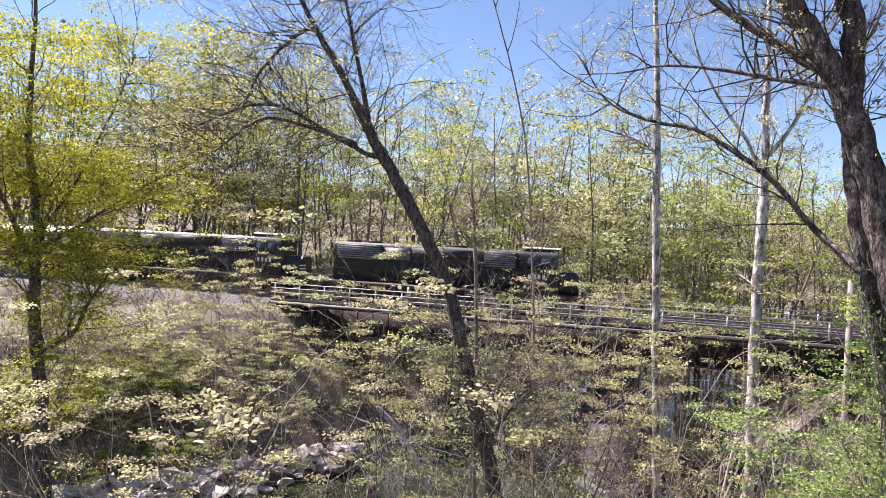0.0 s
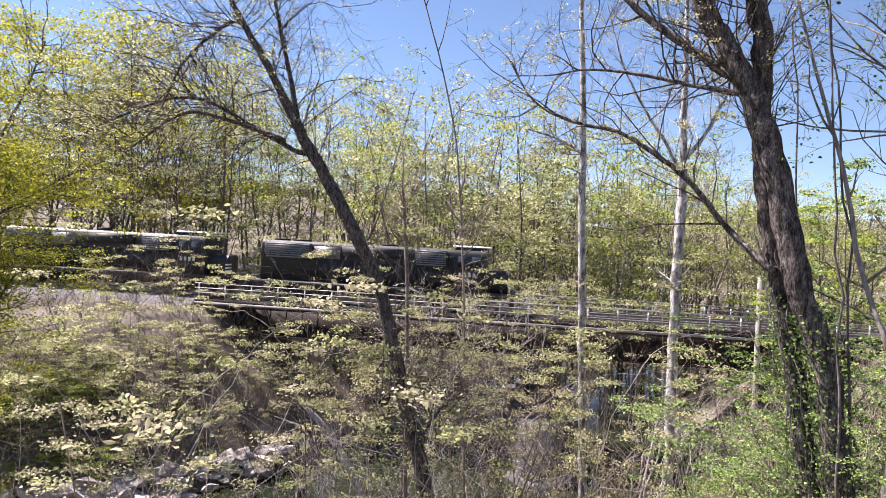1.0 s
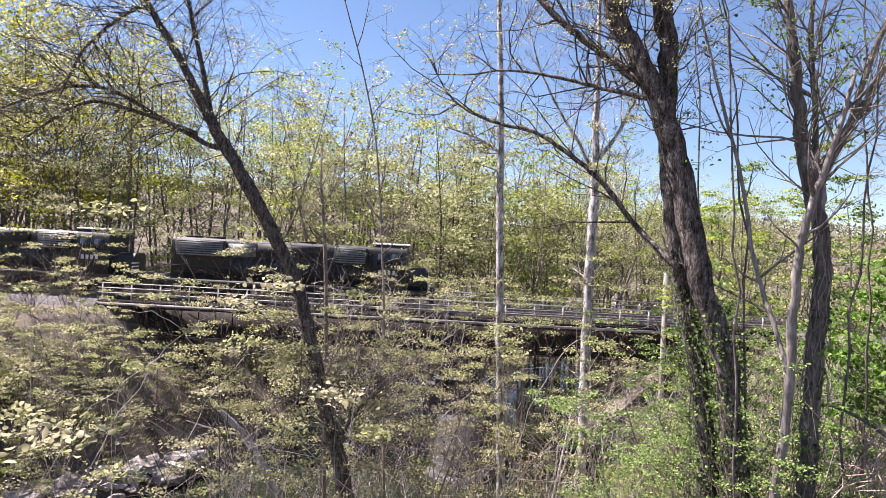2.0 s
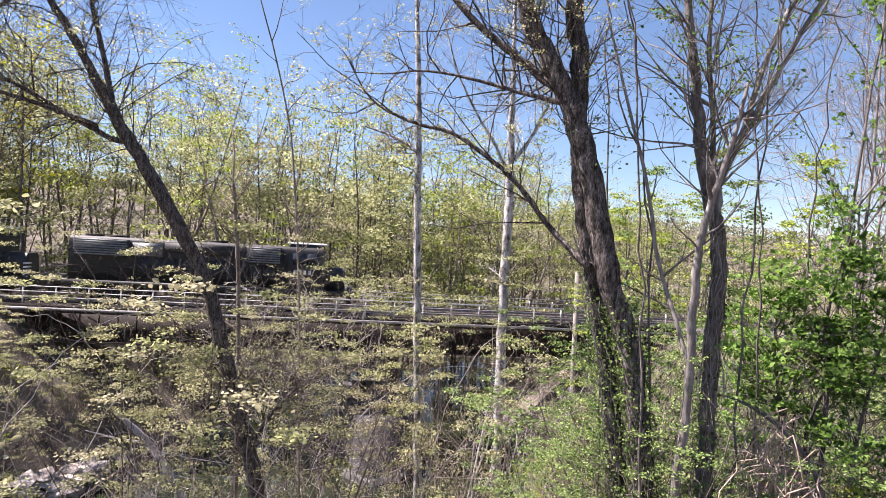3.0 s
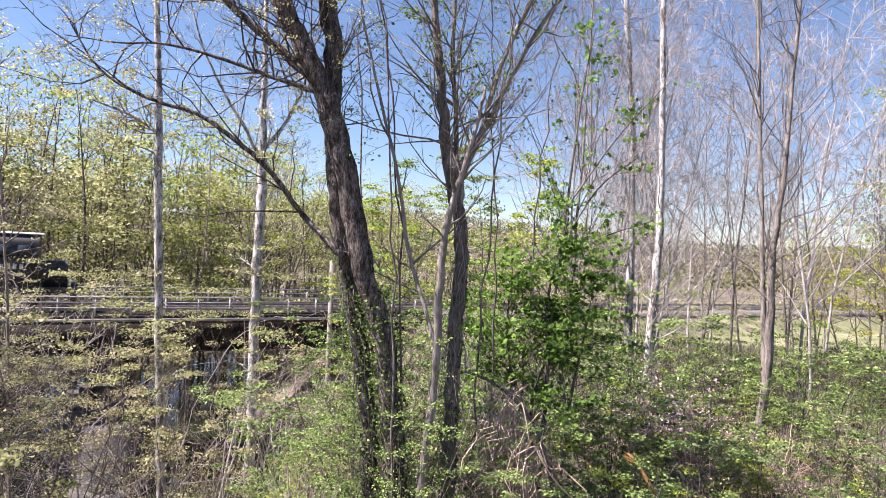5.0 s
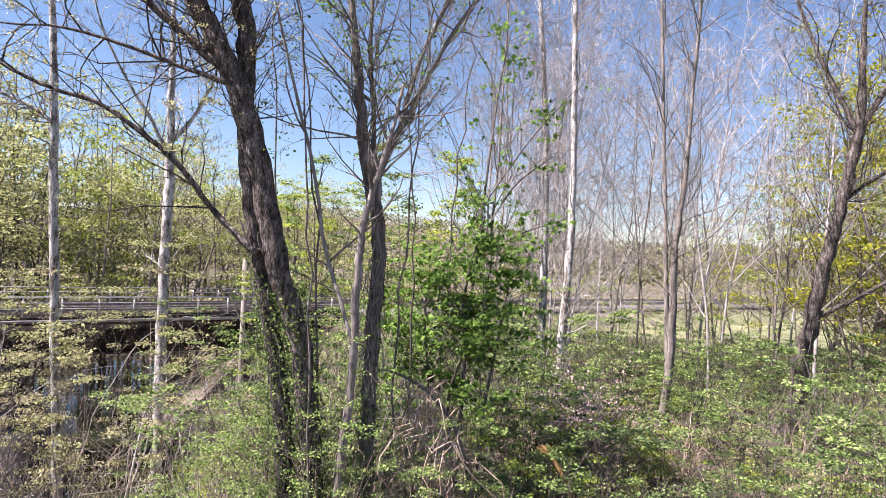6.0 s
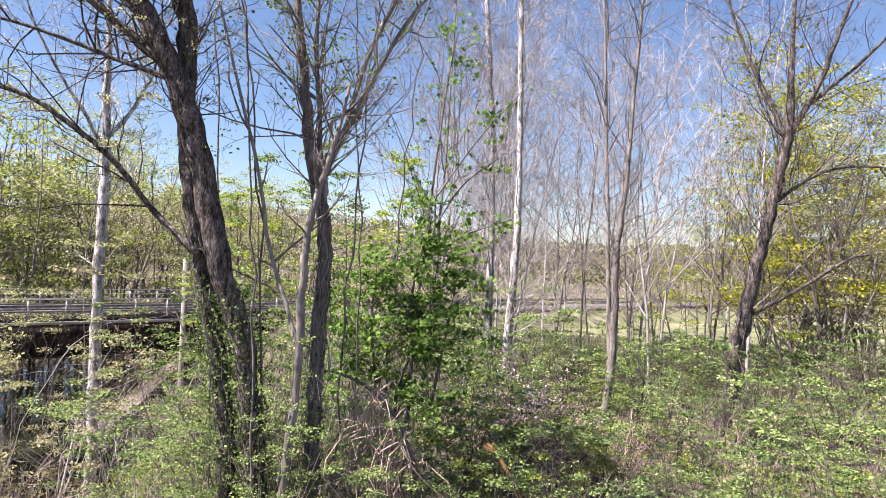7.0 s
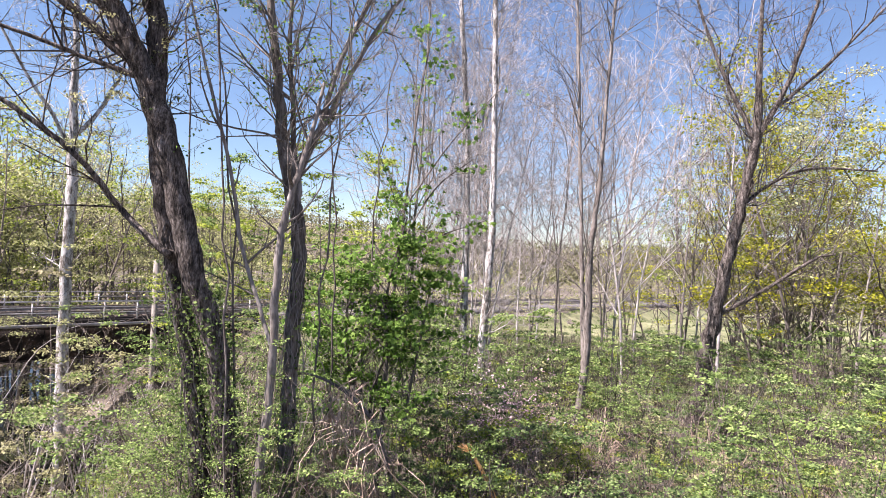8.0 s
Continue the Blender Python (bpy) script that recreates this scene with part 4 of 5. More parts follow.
# ---------------------------------------------------------------- woods
def spot(az, far):
    return far * math.sin(radians(az)), far * math.cos(radians(az))


def skyline(az):
    """How high, in degrees over the eye, the wood behind the railway stands along a heading."""
    return float(np.interp(az, [-70, -45, -25, -12, 0, 10, 20, 30], [15, 14, 12.5, 11.5, 8.0, 5.8, 4.3, 3.2]))


def woods():
    rng = np.random.default_rng(50)
    sizes = (17, 20, 15, 18, 10, 21)
    forms = [tree_form(60 + i, h, r, b, l, s, p, first=f, limbs=n, reach=re, spread=sp, kids=(2, 3, 3), levels=2, up=0.9, sides=4, clump=5)
             for i, (h, r, b, l, s, p, f, n, re, sp) in enumerate((
                 (17, .13, BARK_TAN, LEAF_OLIVE, .165, 9, .18, 15, .30, .32), (20, .15, BARK_DARK, LEAF_OLIVE, .165, 9, .25, 15, .27, .32), (15, .11, BARK_GREY, LEAF_YELLOW, .16, 10, .15, 15, .32, .32),
                 (18, .14, TWIG_TAN, LEAF_FRESH, .155, 8, .2, 15, .30, .3), (10, .07, BARK_DARK, LEAF_OLIVE, .165, 9, .05, 14, .30, .3), (21, .15, BARK_DARK, LEAF_PALE, .13, 5, .3, 15, .30, .26)))]
    far_forms = [tree_form(70 + i, h, r, b, l, .24, p, first=f, limbs=13, reach=.31, spread=.45, kids=(2, 2, 3), levels=2, up=0.9, sides=3, clump=5)
                 for i, (h, r, b, l, p, f) in enumerate(((17, .13, BARK_GREY, LEAF_OLIVE, 8, .18), (20, .15, BARK_DARK, LEAF_OLIVE, 8, .25), (15, .11, BARK_GREY, LEAF_YELLOW, 8, .15),
                                                        (18, .14, BARK_GREY, LEAF_FRESH, 7, .2), (10, .07, BARK_DARK, LEAF_OLIVE, 8, .05), (21, .15, BARK_DARK, LEAF_PALE, 4, .3)))]
    names = ["olive-green spring tree in the wood behind the railway", "tall dark-stemmed tree in young leaf behind the railway", "small tree in yellow-green leaf behind the railway",
             "thin tree with pale buds behind the railway", "bushy understorey tree in olive leaf", "tall tree with sparse pale buds behind the railway"]
    placed = 0
    while placed < 290:
        az, far = rng.uniform(-68, 27), 57 + 50 * rng.uniform() ** 1.2
        x, y = spot(az, far)
        s, n = sn(x, y)
        if n < 58.5 or (abs(s - creek_middle(n)) < 9 and n < 64) or s > 60 or s < -125:
            continue
        k = int(rng.choice([0, 1, 3, 4, 4, 5, 0])) if az > -36 else int(rng.choice([0, 2, 2, 4, 2, 1]))
        z = gz(x, y)
        h = 12.5 - z + far * math.tan(radians(skyline(az) * (rng.uniform(0.78, 1.08) if k != 4 else rng.uniform(0.1, 0.5))))
        g = max(0.25, h / sizes[k])
        w = max(g, 0.55)
        plant("woodland_tree", (far_forms if far > 67 else forms)[k], pose(x, y, z - 0.1, rz=rng.uniform(0, 360)) @ Matrix.Diagonal((w, w, g, 1)), names[k], "tree", "wood behind the railway")
        placed += 1
    # bare trees in front of the meadow, and the wood on the right
    bare = [tree_form(80 + i, h, r, b, None, 0, 0, first=.2, limbs=22, reach=.29, bare=True, kids=(4, 4, 3), lean=0.025, up=1.0, sides=7, least=.010)
            for i, (h, r, b) in enumerate(((18, .075, BARK_TAN), (20, .07, TWIG_PALE), (16, .055, TWIG_PALE), (19, .065, BARK_TAN)))]
    for k in range(44):
        az, far = (rng.uniform(29, 57), rng.uniform(25, 50)) if k < 34 else (rng.uniform(22, 37), rng.uniform(22, 36))
        x, y = spot(az, far)
        plant("bare_tree", bare[int(rng.integers(4))], pose(x, y, gz(x, y) - 0.1, rz=rng.uniform(0, 360)) @ Matrix.Scale(rng.uniform(0.75, 1.1), 4), "slim grey tree still bare of leaves", "tree", "bare trees by the meadow")
    for _ in range(26):
        az, far = rng.uniform(-34, 26), rng.uniform(57, 66)
        x, y = spot(az, far)
        if sn(x, y)[1] < 58:
            continue
        plant("bare_tree", bare[int(rng.integers(4))], pose(x, y, gz(x, y) - 0.1, rz=rng.uniform(0, 360)) @ Matrix.Scale(rng.uniform(0.5, 0.8), 4), "slim grey tree still bare of leaves", "tree", "wood behind the railway")
    for az, far, g in ((-14.5, 23, .78), (-10.8, 24.5, .8), (-29, 16.5, .62), (-36, 15, .6), (-18, 21, .7)):
        x, y = spot(az, far)
        plant("bare_tree", bare[2], pose(x, y, gz(x, y) - 0.1, rz=az * 7) @ Matrix.Scale(g * 1.15, 4), "thin bare sapling with fine twigs on the creek bank", "tree", "bare saplings by the creek")
    for q in range(100):
        az, far = (rng.uniform(44, 76), rng.uniform(28, 75)) if q < 70 else (rng.uniform(51, 74), rng.uniform(27, 44))
        if az < 51 and far < 46:
            continue
        x, y = spot(az, far)
        k = int(rng.choice([2, 2, 3, 4, 0]))
        plant("woodland_tree", (far_forms if far > 50 else forms)[k], pose(x, y, gz(x, y) - 0.1, rz=rng.uniform(0, 360)) @ Matrix.Scale(rng.uniform(0.6, 0.95), 4), "tree in yellow-green spring leaf beyond the shrubs", "tree", "wood beyond the shrubs")
    leafy = [tree_form(86 + i, 8, .05, BARK_GREY, l, .10, 10, first=.12, limbs=16, reach=.26, spread=.13, kids=(3, 3, 3), up=0.8, sides=5, clump=5) for i, l in enumerate((LEAF_FRESH, LEAF_GREEN))]
    for k, (az, far, g) in enumerate(((10.5, 21, 1.0), (13.5, 19, .95), (16.5, 23, 1.1), (20.5, 18, .9), (23.5, 22, 1.05), (8.0, 25, .95), (29.5, 24, .8))):
        x, y = spot(az, far)
        plant("young_leafy_tree", leafy[k % 2], pose(x, y, gz(x, y) - 0.1, rz=az * 9) @ Matrix.Scale(g, 4), "young tree in light-green leaf behind the big trunks", "tree", "young leafy trees")
    # understorey on the rise behind the railway
    low = [shrub_form(145 + i, 3.0, 2.6, 5, BARK_DARK, l, .2, 8, 0.4, kids=(2, 2), tip_every=1.0, flat=0.5, clump=4) for i, l in enumerate((LEAF_OLIVE, LEAF_FRESH, LEAF_PALE))]
    for q in range(270):
        az, far = (rng.uniform(-66, 32), rng.uniform(60, 105)) if q < 190 else (rng.uniform(18, 62), rng.uniform(72, 180))
        x, y = spot(az, far)
        s, n = sn(x, y)
        if n < 58.5 or (abs(s - creek_middle(n)) < 11 and n < 70):
            continue
        plant("understorey_shrub", low[int(rng.integers(3))], pose(x, y, gz(x, y), rz=rng.uniform(0, 360)) @ Matrix.Scale(rng.uniform(0.7, 1.7), 4), "olive-green understorey shrub below the trees", "shrub", "understorey behind the railway")
    # wooded far hills
    far_woods, m = Shape(), 80000
    a, d = np.radians(rng.uniform(-70, 80, m)), rng.uniform(200, 480, m)
    x, y = d * np.sin(a), d * np.cos(a)
    c = np.column_stack([x, y, ground_z(x, y) + rng.uniform(0.2, 5, m)])
    far_woods.leaves(c, 1.3, rng, slim=0.8)
    tagged(part("far_woods", far_woods, LEAF_HAZE, None), "hazy olive woodland covering the distant hills", "woods", kind="stuff")


woods()


def undergrowth():
    rng = np.random.default_rng(90)
    green = [shrub_form(100 + i, h, w, 7, BARK_DARK, l, s, p, 0.07, radius=.010, kids=(3, 3), flat=0.65, clump=6) for i, (h, w, l, s, p) in enumerate((
        (1.7, 1.3, LEAF_GREEN, .06, 8), (1.3, 1.2, LEAF_DEEP, .056, 8), (2.2, 1.2, LEAF_GREEN, .058, 8), (1.5, 1.2, LEAF_DEEP, .056, 8), (1.2, 1.3, LEAF_FRESH, .054, 8), (1.8, 1.5, LEAF_OLIVE, .05, 4)))]
    lush = [shrub_form(105 + i, h, w, 9, TWIG_TAN, m, s, p, 0.08, flat=0.6, clump=6) for i, (h, w, m, s, p) in enumerate(((3.2, 1.3, LEAF_GREEN, .056, 9), (3.4, 1.2, LEAF_GREEN, .052, 9)))]
    pale = [shrub_form(110 + i, h, w, 6, TWIG_TAN, l, s, p, 0.15, kids=(3, 3), tip_every=0.35, flat=0.55, clump=11) for i, (h, w, l, s, p) in enumerate(((2.6, 2.4, LEAF_PALE, .095, 6), (3.2, 2.4, LEAF_OLIVE, .095, 7), (1.8, 1.8, LEAF_PALE, .095, 7), (1.6, 2.0, LEAF_FRESH, .085, 11)))]
    tall = [shrub_form(115 + i, h, w, n, BARK_DARK, l, s, p, 0.075, kids=(4, 9), radius=.010, droop=0.05, tip_every=0.3, kid_from=0.5, flat=0.55, branch=0.65, round_=True, clump=12) for i, (h, w, n, l, s, p) in enumerate(((8, 4.4, 4, LEAF_PALE, .042, 7), (8, 4.8, 4, LEAF_OLIVE, .042, 8), (8, 4.2, 4, LEAF_OLIVE, .040, 8)))]
    high = [shrub_form(118 + i, 8, w, 3, BARK_DARK, l, .040, 8, 0.08, kids=(4, 9), radius=.010, droop=0.04, tip_every=0.3, kid_from=0.72, flat=0.55, branch=0.5, round_=True, clump=11) for i, (w, l) in enumerate(((3.4, LEAF_PALE), (3.8, LEAF_OLIVE), (3.0, LEAF_BUD)))]
    cream = [shrub_form(121 + i, 8, w, 4, TWIG_TAN, l, .040, 8, 0.08, kids=(4, 9), radius=.010, droop=0.06, tip_every=0.3, kid_from=0.45, flat=0.55, branch=0.6, round_=True, clump=12) for i, (w, l) in enumerate(((4.4, LEAF_BUD), (4.0, LEAF_PALE)))]
    tan = [shrub_form(126 + i, 8, w, 4, TWIG_TAN, LEAF_TAN, .04, 4, 0.08, kids=(3, 5), radius=.018, kid_from=0.55, branch=0.6, flat=0.6, clump=5) for i, w in enumerate((3.0, 3.6))]
    bank = [shrub_form(140 + i, 8, w, 3, BARK_DARK, l, .095, 10, 0.14, kids=(3, 6), radius=.014, droop=0.02, tip_every=0.5, kid_from=0.45, flat=0.6, branch=0.8, clump=9) for i, (w, l) in enumerate(((3.2, LEAF_OLIVE), (3.8, LEAF_PALE), (3.4, LEAF_PALE)))]
    bare = [shrub_form(120 + i, h, w, 9, m, None, 0, 0, bare=True, kids=(4, 4), radius=.02) for i, (h, w, m) in enumerate(((3.2, 2.2, TWIG_TAN), (2.4, 2.0, TWIG_TAN), (4.2, 2.0, TWIG_TAN)))]
    tall_bare = [shrub_form(125 + i, h, w, 5, m, None, 0, 0, bare=True, kids=(4, 5), radius=.038, kid_from=0.4, least=.009, branch=0.7) for i, (h, w, m) in enumerate(((8, 2.8, TWIG_TAN), (8, 2.4, TWIG_TAN), (8, 3.2, TWIG_PALE)))]
    dead = [shrub_form(135, 1.3, 1.6, 14, TWIG_DEAD, None, 0, 0, bare=True, kids=(4, 4), radius=.012, droop=0.12)]
    flower = [shrub_form(130, 1.6, 1.2, 8, TWIG_TAN, PETAL, .06, 3, 0.06, kids=(3, 4))]

    def put(name, forms, label, group, count, a0, a1, d0, d1, lo=0.8, hi=1.2, zmin=-2.6, top=None, height=8.0, clear=True):
        done = tries = 0
        while done < count and tries < 20000:
            tries += 1
            az, far = rng.uniform(a0, a1), math.sqrt(rng.uniform(d0 * d0, d1 * d1))
            x, y = spot(az, far)
            s, n = sn(x, y)
            z = gz(x, y)
            if far > 30 and az < -20 and s > (-25 if clear else -15.5) and n < 45:
                continue
            if z < zmin or (n < 58 and n > (40.5 if s < -31 else 45.0)):
                continue
            k = rng.uniform(lo, hi) * (0.55 if far > 30 and az < -20 and s > -27 and n < 43 else 1)
            if top and height > 5:
                k = (12.5 + far * math.tan(radians(rng.uniform(*top))) - z) / height
                if k < 0.25:
                    continue
            elif top:
                k = min(k * 2, (12.5 + far * math.tan(radians(rng.uniform(*top))) - z) / height)
                if k < 0.25:
                    continue
            plant(name, forms[int(rng.integers(len(forms)))], pose(x, y, z, rz=rng.uniform(0, 360)) @ Matrix.Diagonal((max(k, 0.6), max(k, 0.6), k, 1)), label, "shrub", group)
            done += 1
    put("green_shrub", green, "dense fresh-green leafy shrub on the level ground", "green shrubs", 190, 30, 72, 10.5, 32, 0.6, 1.6)
    put("green_shrub", green, "fresh-green shrub under the trees", "green shrubs", 34, 8, 30, 10.5, 20)
    put("leafy_bush", lush, "tall light-green leafy bush beside the trunks", "leafy bushes", 24, 5, 30, 10, 24, 0.7, 1.1)
    put("leafy_bush", lush, "light-green leafy bush round the ivy-clad trunks", "leafy bushes", 9, 5, 15, 8.6, 10.5, 0.5, 0.8)
    put("green_shrub", green, "low dense green shrub on the near bank", "green shrubs", 56, 29, 66, 9.0, 17, 0.55, 1.0)
    put("leafy_bush", lush, "low light-green bush below the dead vines", "leafy bushes", 8, 15, 31, 8.8, 10.6, 0.35, 0.55)
    put("green_shrub", green, "loose green shrub at the meadow's edge", "green shrubs", 50, 28, 62, 28, 46, 1.0, 1.9)
    put("flowering_shrub", flower, "low shrub dotted with pale pink blossom", "flowering shrubs", 4, 34, 38, 13, 17)
    put("budding_shrub", pale, "spreading shrub with pale yellow-green budding leaves on the far bank", "budding shrubs", 80, -68, -20, 34, 58, zmin=0.3, top=(-17, -9.5), height=2.6)
    put("budding_shrub", pale, "spreading shrub with pale yellow-green budding leaves on the embankment", "budding shrubs", 70, -50, -22, 39, 54, zmin=1.2, top=(-16, -9), height=2.6)
    put("budding_shrub", pale[3:], "rounded bright-green shrub low on the far bank", "budding shrubs", 16, -54, -42, 35.5, 41, 0.9, 1.5, zmin=-2.2, clear=False)
    put("budding_shrub", pale, "spreading shrub with pale budding leaves beside the bridge end", "budding shrubs", 26, -1, 14, 33, 50, 0.6, 1.2, zmin=-1.5)
    put("budding_shrub", pale, "spreading shrub with pale yellow-green budding leaves", "budding shrubs", 12, -2, 30, 24, 45)
    put("budding_sapling", bank, "slim sapling with tufts of pale budding leaves on the far bank", "budding saplings", 14, -66, -30, 36, 47, zmin=-2.0, top=(-9, 0))
    put("budding_shrub", pale, "low budding shrub on the far bank above the stones", "budding shrubs", 104, -56, -18, 35.5, 48, 0.7, 1.2, zmin=-1.3, clear=False)
    put("budding_sapling", bank, "slim sapling with tufts of pale budding leaves on the embankment", "budding saplings", 18, -47, -18, 36, 46, zmin=-1.0, top=(-10, 0), clear=False)
    for count, a0, a1, d0, d1, top in ((6, -62, -42, 14, 26, (-14, -6)), (9, -46, -27, 17.5, 27, (-5, 3)), (9, -46, -23, 17.5, 28, (-12, -4)), (9, -30, -20, 17.5, 27, (-6, 3))):
        put("budding_sapling", tall, "many-stemmed sapling with tufts of pale budding leaves by the creek", "budding saplings", count, a0, a1, d0, d1, zmin=-3.05, top=top)
    put("budding_sapling", high, "thin-stemmed sapling with tufts of leaves high over the water", "budding saplings", 14, -25, -5, 20, 30, zmin=-3.3, top=(-7, 0))
    put("budding_sapling", high, "thin-stemmed sapling with tufts of leaves over the stony bank", "budding saplings", 9, -47, -24, 17.8, 28, zmin=-3.3, top=(-10, -3))
    put("budding_sapling", cream, "sapling with sprays of cream-coloured young leaves on the bank", "budding saplings", 11, -66, -42, 13, 22, zmin=-3.3, top=(-15, -6))
    put("budding_shrub", pale, "spreading shrub with pale budding leaves behind the bridge", "budding shrubs", 16, -22, -4, 58, 68, 0.8, 1.6, zmin=-2.8)
    put("bare_brush", tan, "tall brush with thin stems and small tan buds by the creek", "bare brush", 4, -17, 4, 22, 33, zmin=-3.2, top=(-8, -3))
    put("bare_brush", tall_bare, "tall tangle of bare tan stems on the creek bank", "bare brush", 6, -11, 6, 22, 36, zmin=-2.9, top=(-12, -7))
    put("bare_brush", tall_bare, "tall tangle of bare tan stems on the creek bank", "bare brush", 3, -20, -12, 16, 22, zmin=-3.05, top=(-12, -8))
    put("bare_brush", bare, "tangle of bare tan brush stems near the water", "bare brush", 24, -60, 8, 36, 58, zmin=1.0)
    put("bare_brush", bare, "tangle of bare tan brush stems", "bare brush", 30, 20, 64, 14, 45, 0.5, 0.95)
    put("bare_brush", tall_bare, "tangle of pale bare stems and vines among the trunks", "bare brush", 4, 10, 30, 12, 18, top=(-5, 2))
    put("dead_brush", dead, "low reddish-tan heap of dead brush among the shrubs", "dead brush", 22, 30, 70, 9.5, 16, 0.6, 1.1)


    # weeds along the foot of the ballast
    for _ in range(70):
        s, n = rng.uniform(26, 95), rng.uniform(43.6, 45.2)
        x, y = xy(s, n)
        k = rng.uniform(0.4, 0.85)
        plant("budding_shrub", pale[int(rng.integers(4))], pose(x, y, gz(x, y), rz=rng.uniform(0, 360)) @ Matrix.Scale(k, 4), "low budding weed shrub at the foot of the ballast", "shrub", "weeds by the track")


undergrowth()


def rocks():
    rng = np.random.default_rng(140)
    forms = []
    for i in range(6):
        bm = bmesh.new()
        bmesh.ops.create_icosphere(bm, subdivisions=1, radius=0.5)
        for v in bm.verts:
            v.co *= 1 + rng.normal() * 0.2
            v.co.x *= 1.25
            v.co.z *= 0.42
        me = bpy.data.meshes.new("stone")
        bm.to_mesh(me)
        bm.free()
        me.materials.append(STONE)
        forms.append(me)
    bank = thing("riprap_bank", pose(0, 0, 0), "heap of pale broken riprap stones along the water's edge", "rocks", kind="structure")
    done = 0
    while done < 300:
        n = rng.uniform(27, 44)
        s = float(creek_middle(n)) - 12 + rng.uniform(-5.2, -0.6)
        x, y = xy(s, n)
        if gz(x, y) > -1.7:
            continue
        ob = part("stone", forms[int(rng.integers(6))], None, bank)
        k = rng.uniform(0.45, 1.15) + 0.7 * rng.uniform() ** 4
        ob.matrix_world = pose(x, y, gz(x, y) + 0.18 * k, rng.uniform(-25, 25), rng.uniform(-25, 25), rng.uniform(0, 360)) @ Matrix.Scale(k, 4)
        done += 1


rocks()


def ground_cover():
    """Fallen leaves and grass on the banks."""
    rng = np.random.default_rng(150)

    def scatter_ground(m, a0, a1, d0, d1):
        a, d = np.radians(rng.uniform(a0, a1, m)), np.sqrt(rng.uniform(d0 * d0, d1 * d1, m))
        x, y = d * np.sin(a), d * np.cos(a)
        z = ground_z(x, y)
        s, n = sn(x, y)
        ok = (z > WATER_Z + 0.1) & ((n < 40) | (n > 57) | ((s > BRIDGE[0]) & (n < 45.6)))
        return np.column_stack([x, y, z])[ok]
    litter = Shape()
    p = scatter_ground(36000, -68, 72, 8, 62)
    litter.leaves(p + np.array([0, 0, 0.06]), 0.16, rng, flat=0.85)
    tagged(part("fallen_leaves", litter, LITTER, None), "brown fallen leaves strewn over the banks", "leaf litter", kind="stuff")
    for m, a0, a1, d0, d1, tall, w, mat, label in ((16000, -68, 30, 9, 60, 0.5, .02, LEAF_OLIVE, "thin yellow-green grass on the banks"), (8000, 5, 72, 9, 40, 0.4, .02, LEAF_GREEN, "fresh green grass under the shrubs"),
                                                   (34000, 12, 60, 28, 62, 0.6, .05, LEAF_MEADOW, "pale green meadow grass below the railway")):
        grass = Shape()
        p = scatter_ground(m, a0, a1, d0, d1)
        k = len(p)
        h = rng.uniform(0.4, 1.0, k)[:, None] * tall
        lean = rng.normal(size=(k, 3)) * np.array([0.14, 0.14, 0])
        th = rng.uniform(0, 6.283, k)
        side = np.column_stack([np.cos(th), np.sin(th), np.zeros(k)]) * w
        up = np.array([0, 0, 1.0])
        v = np.stack([p - side - up * 0.05, p + side - up * 0.05, p + side * 0.6 + lean * 0.5 + up * h * 0.6, p + lean + up * h], 1).reshape(-1, 3)
        grass.add(v, np.arange(4 * k).reshape(k, 4))
        tagged(part("grass", grass, mat, None), label, "grass", kind="stuff")


ground_cover()


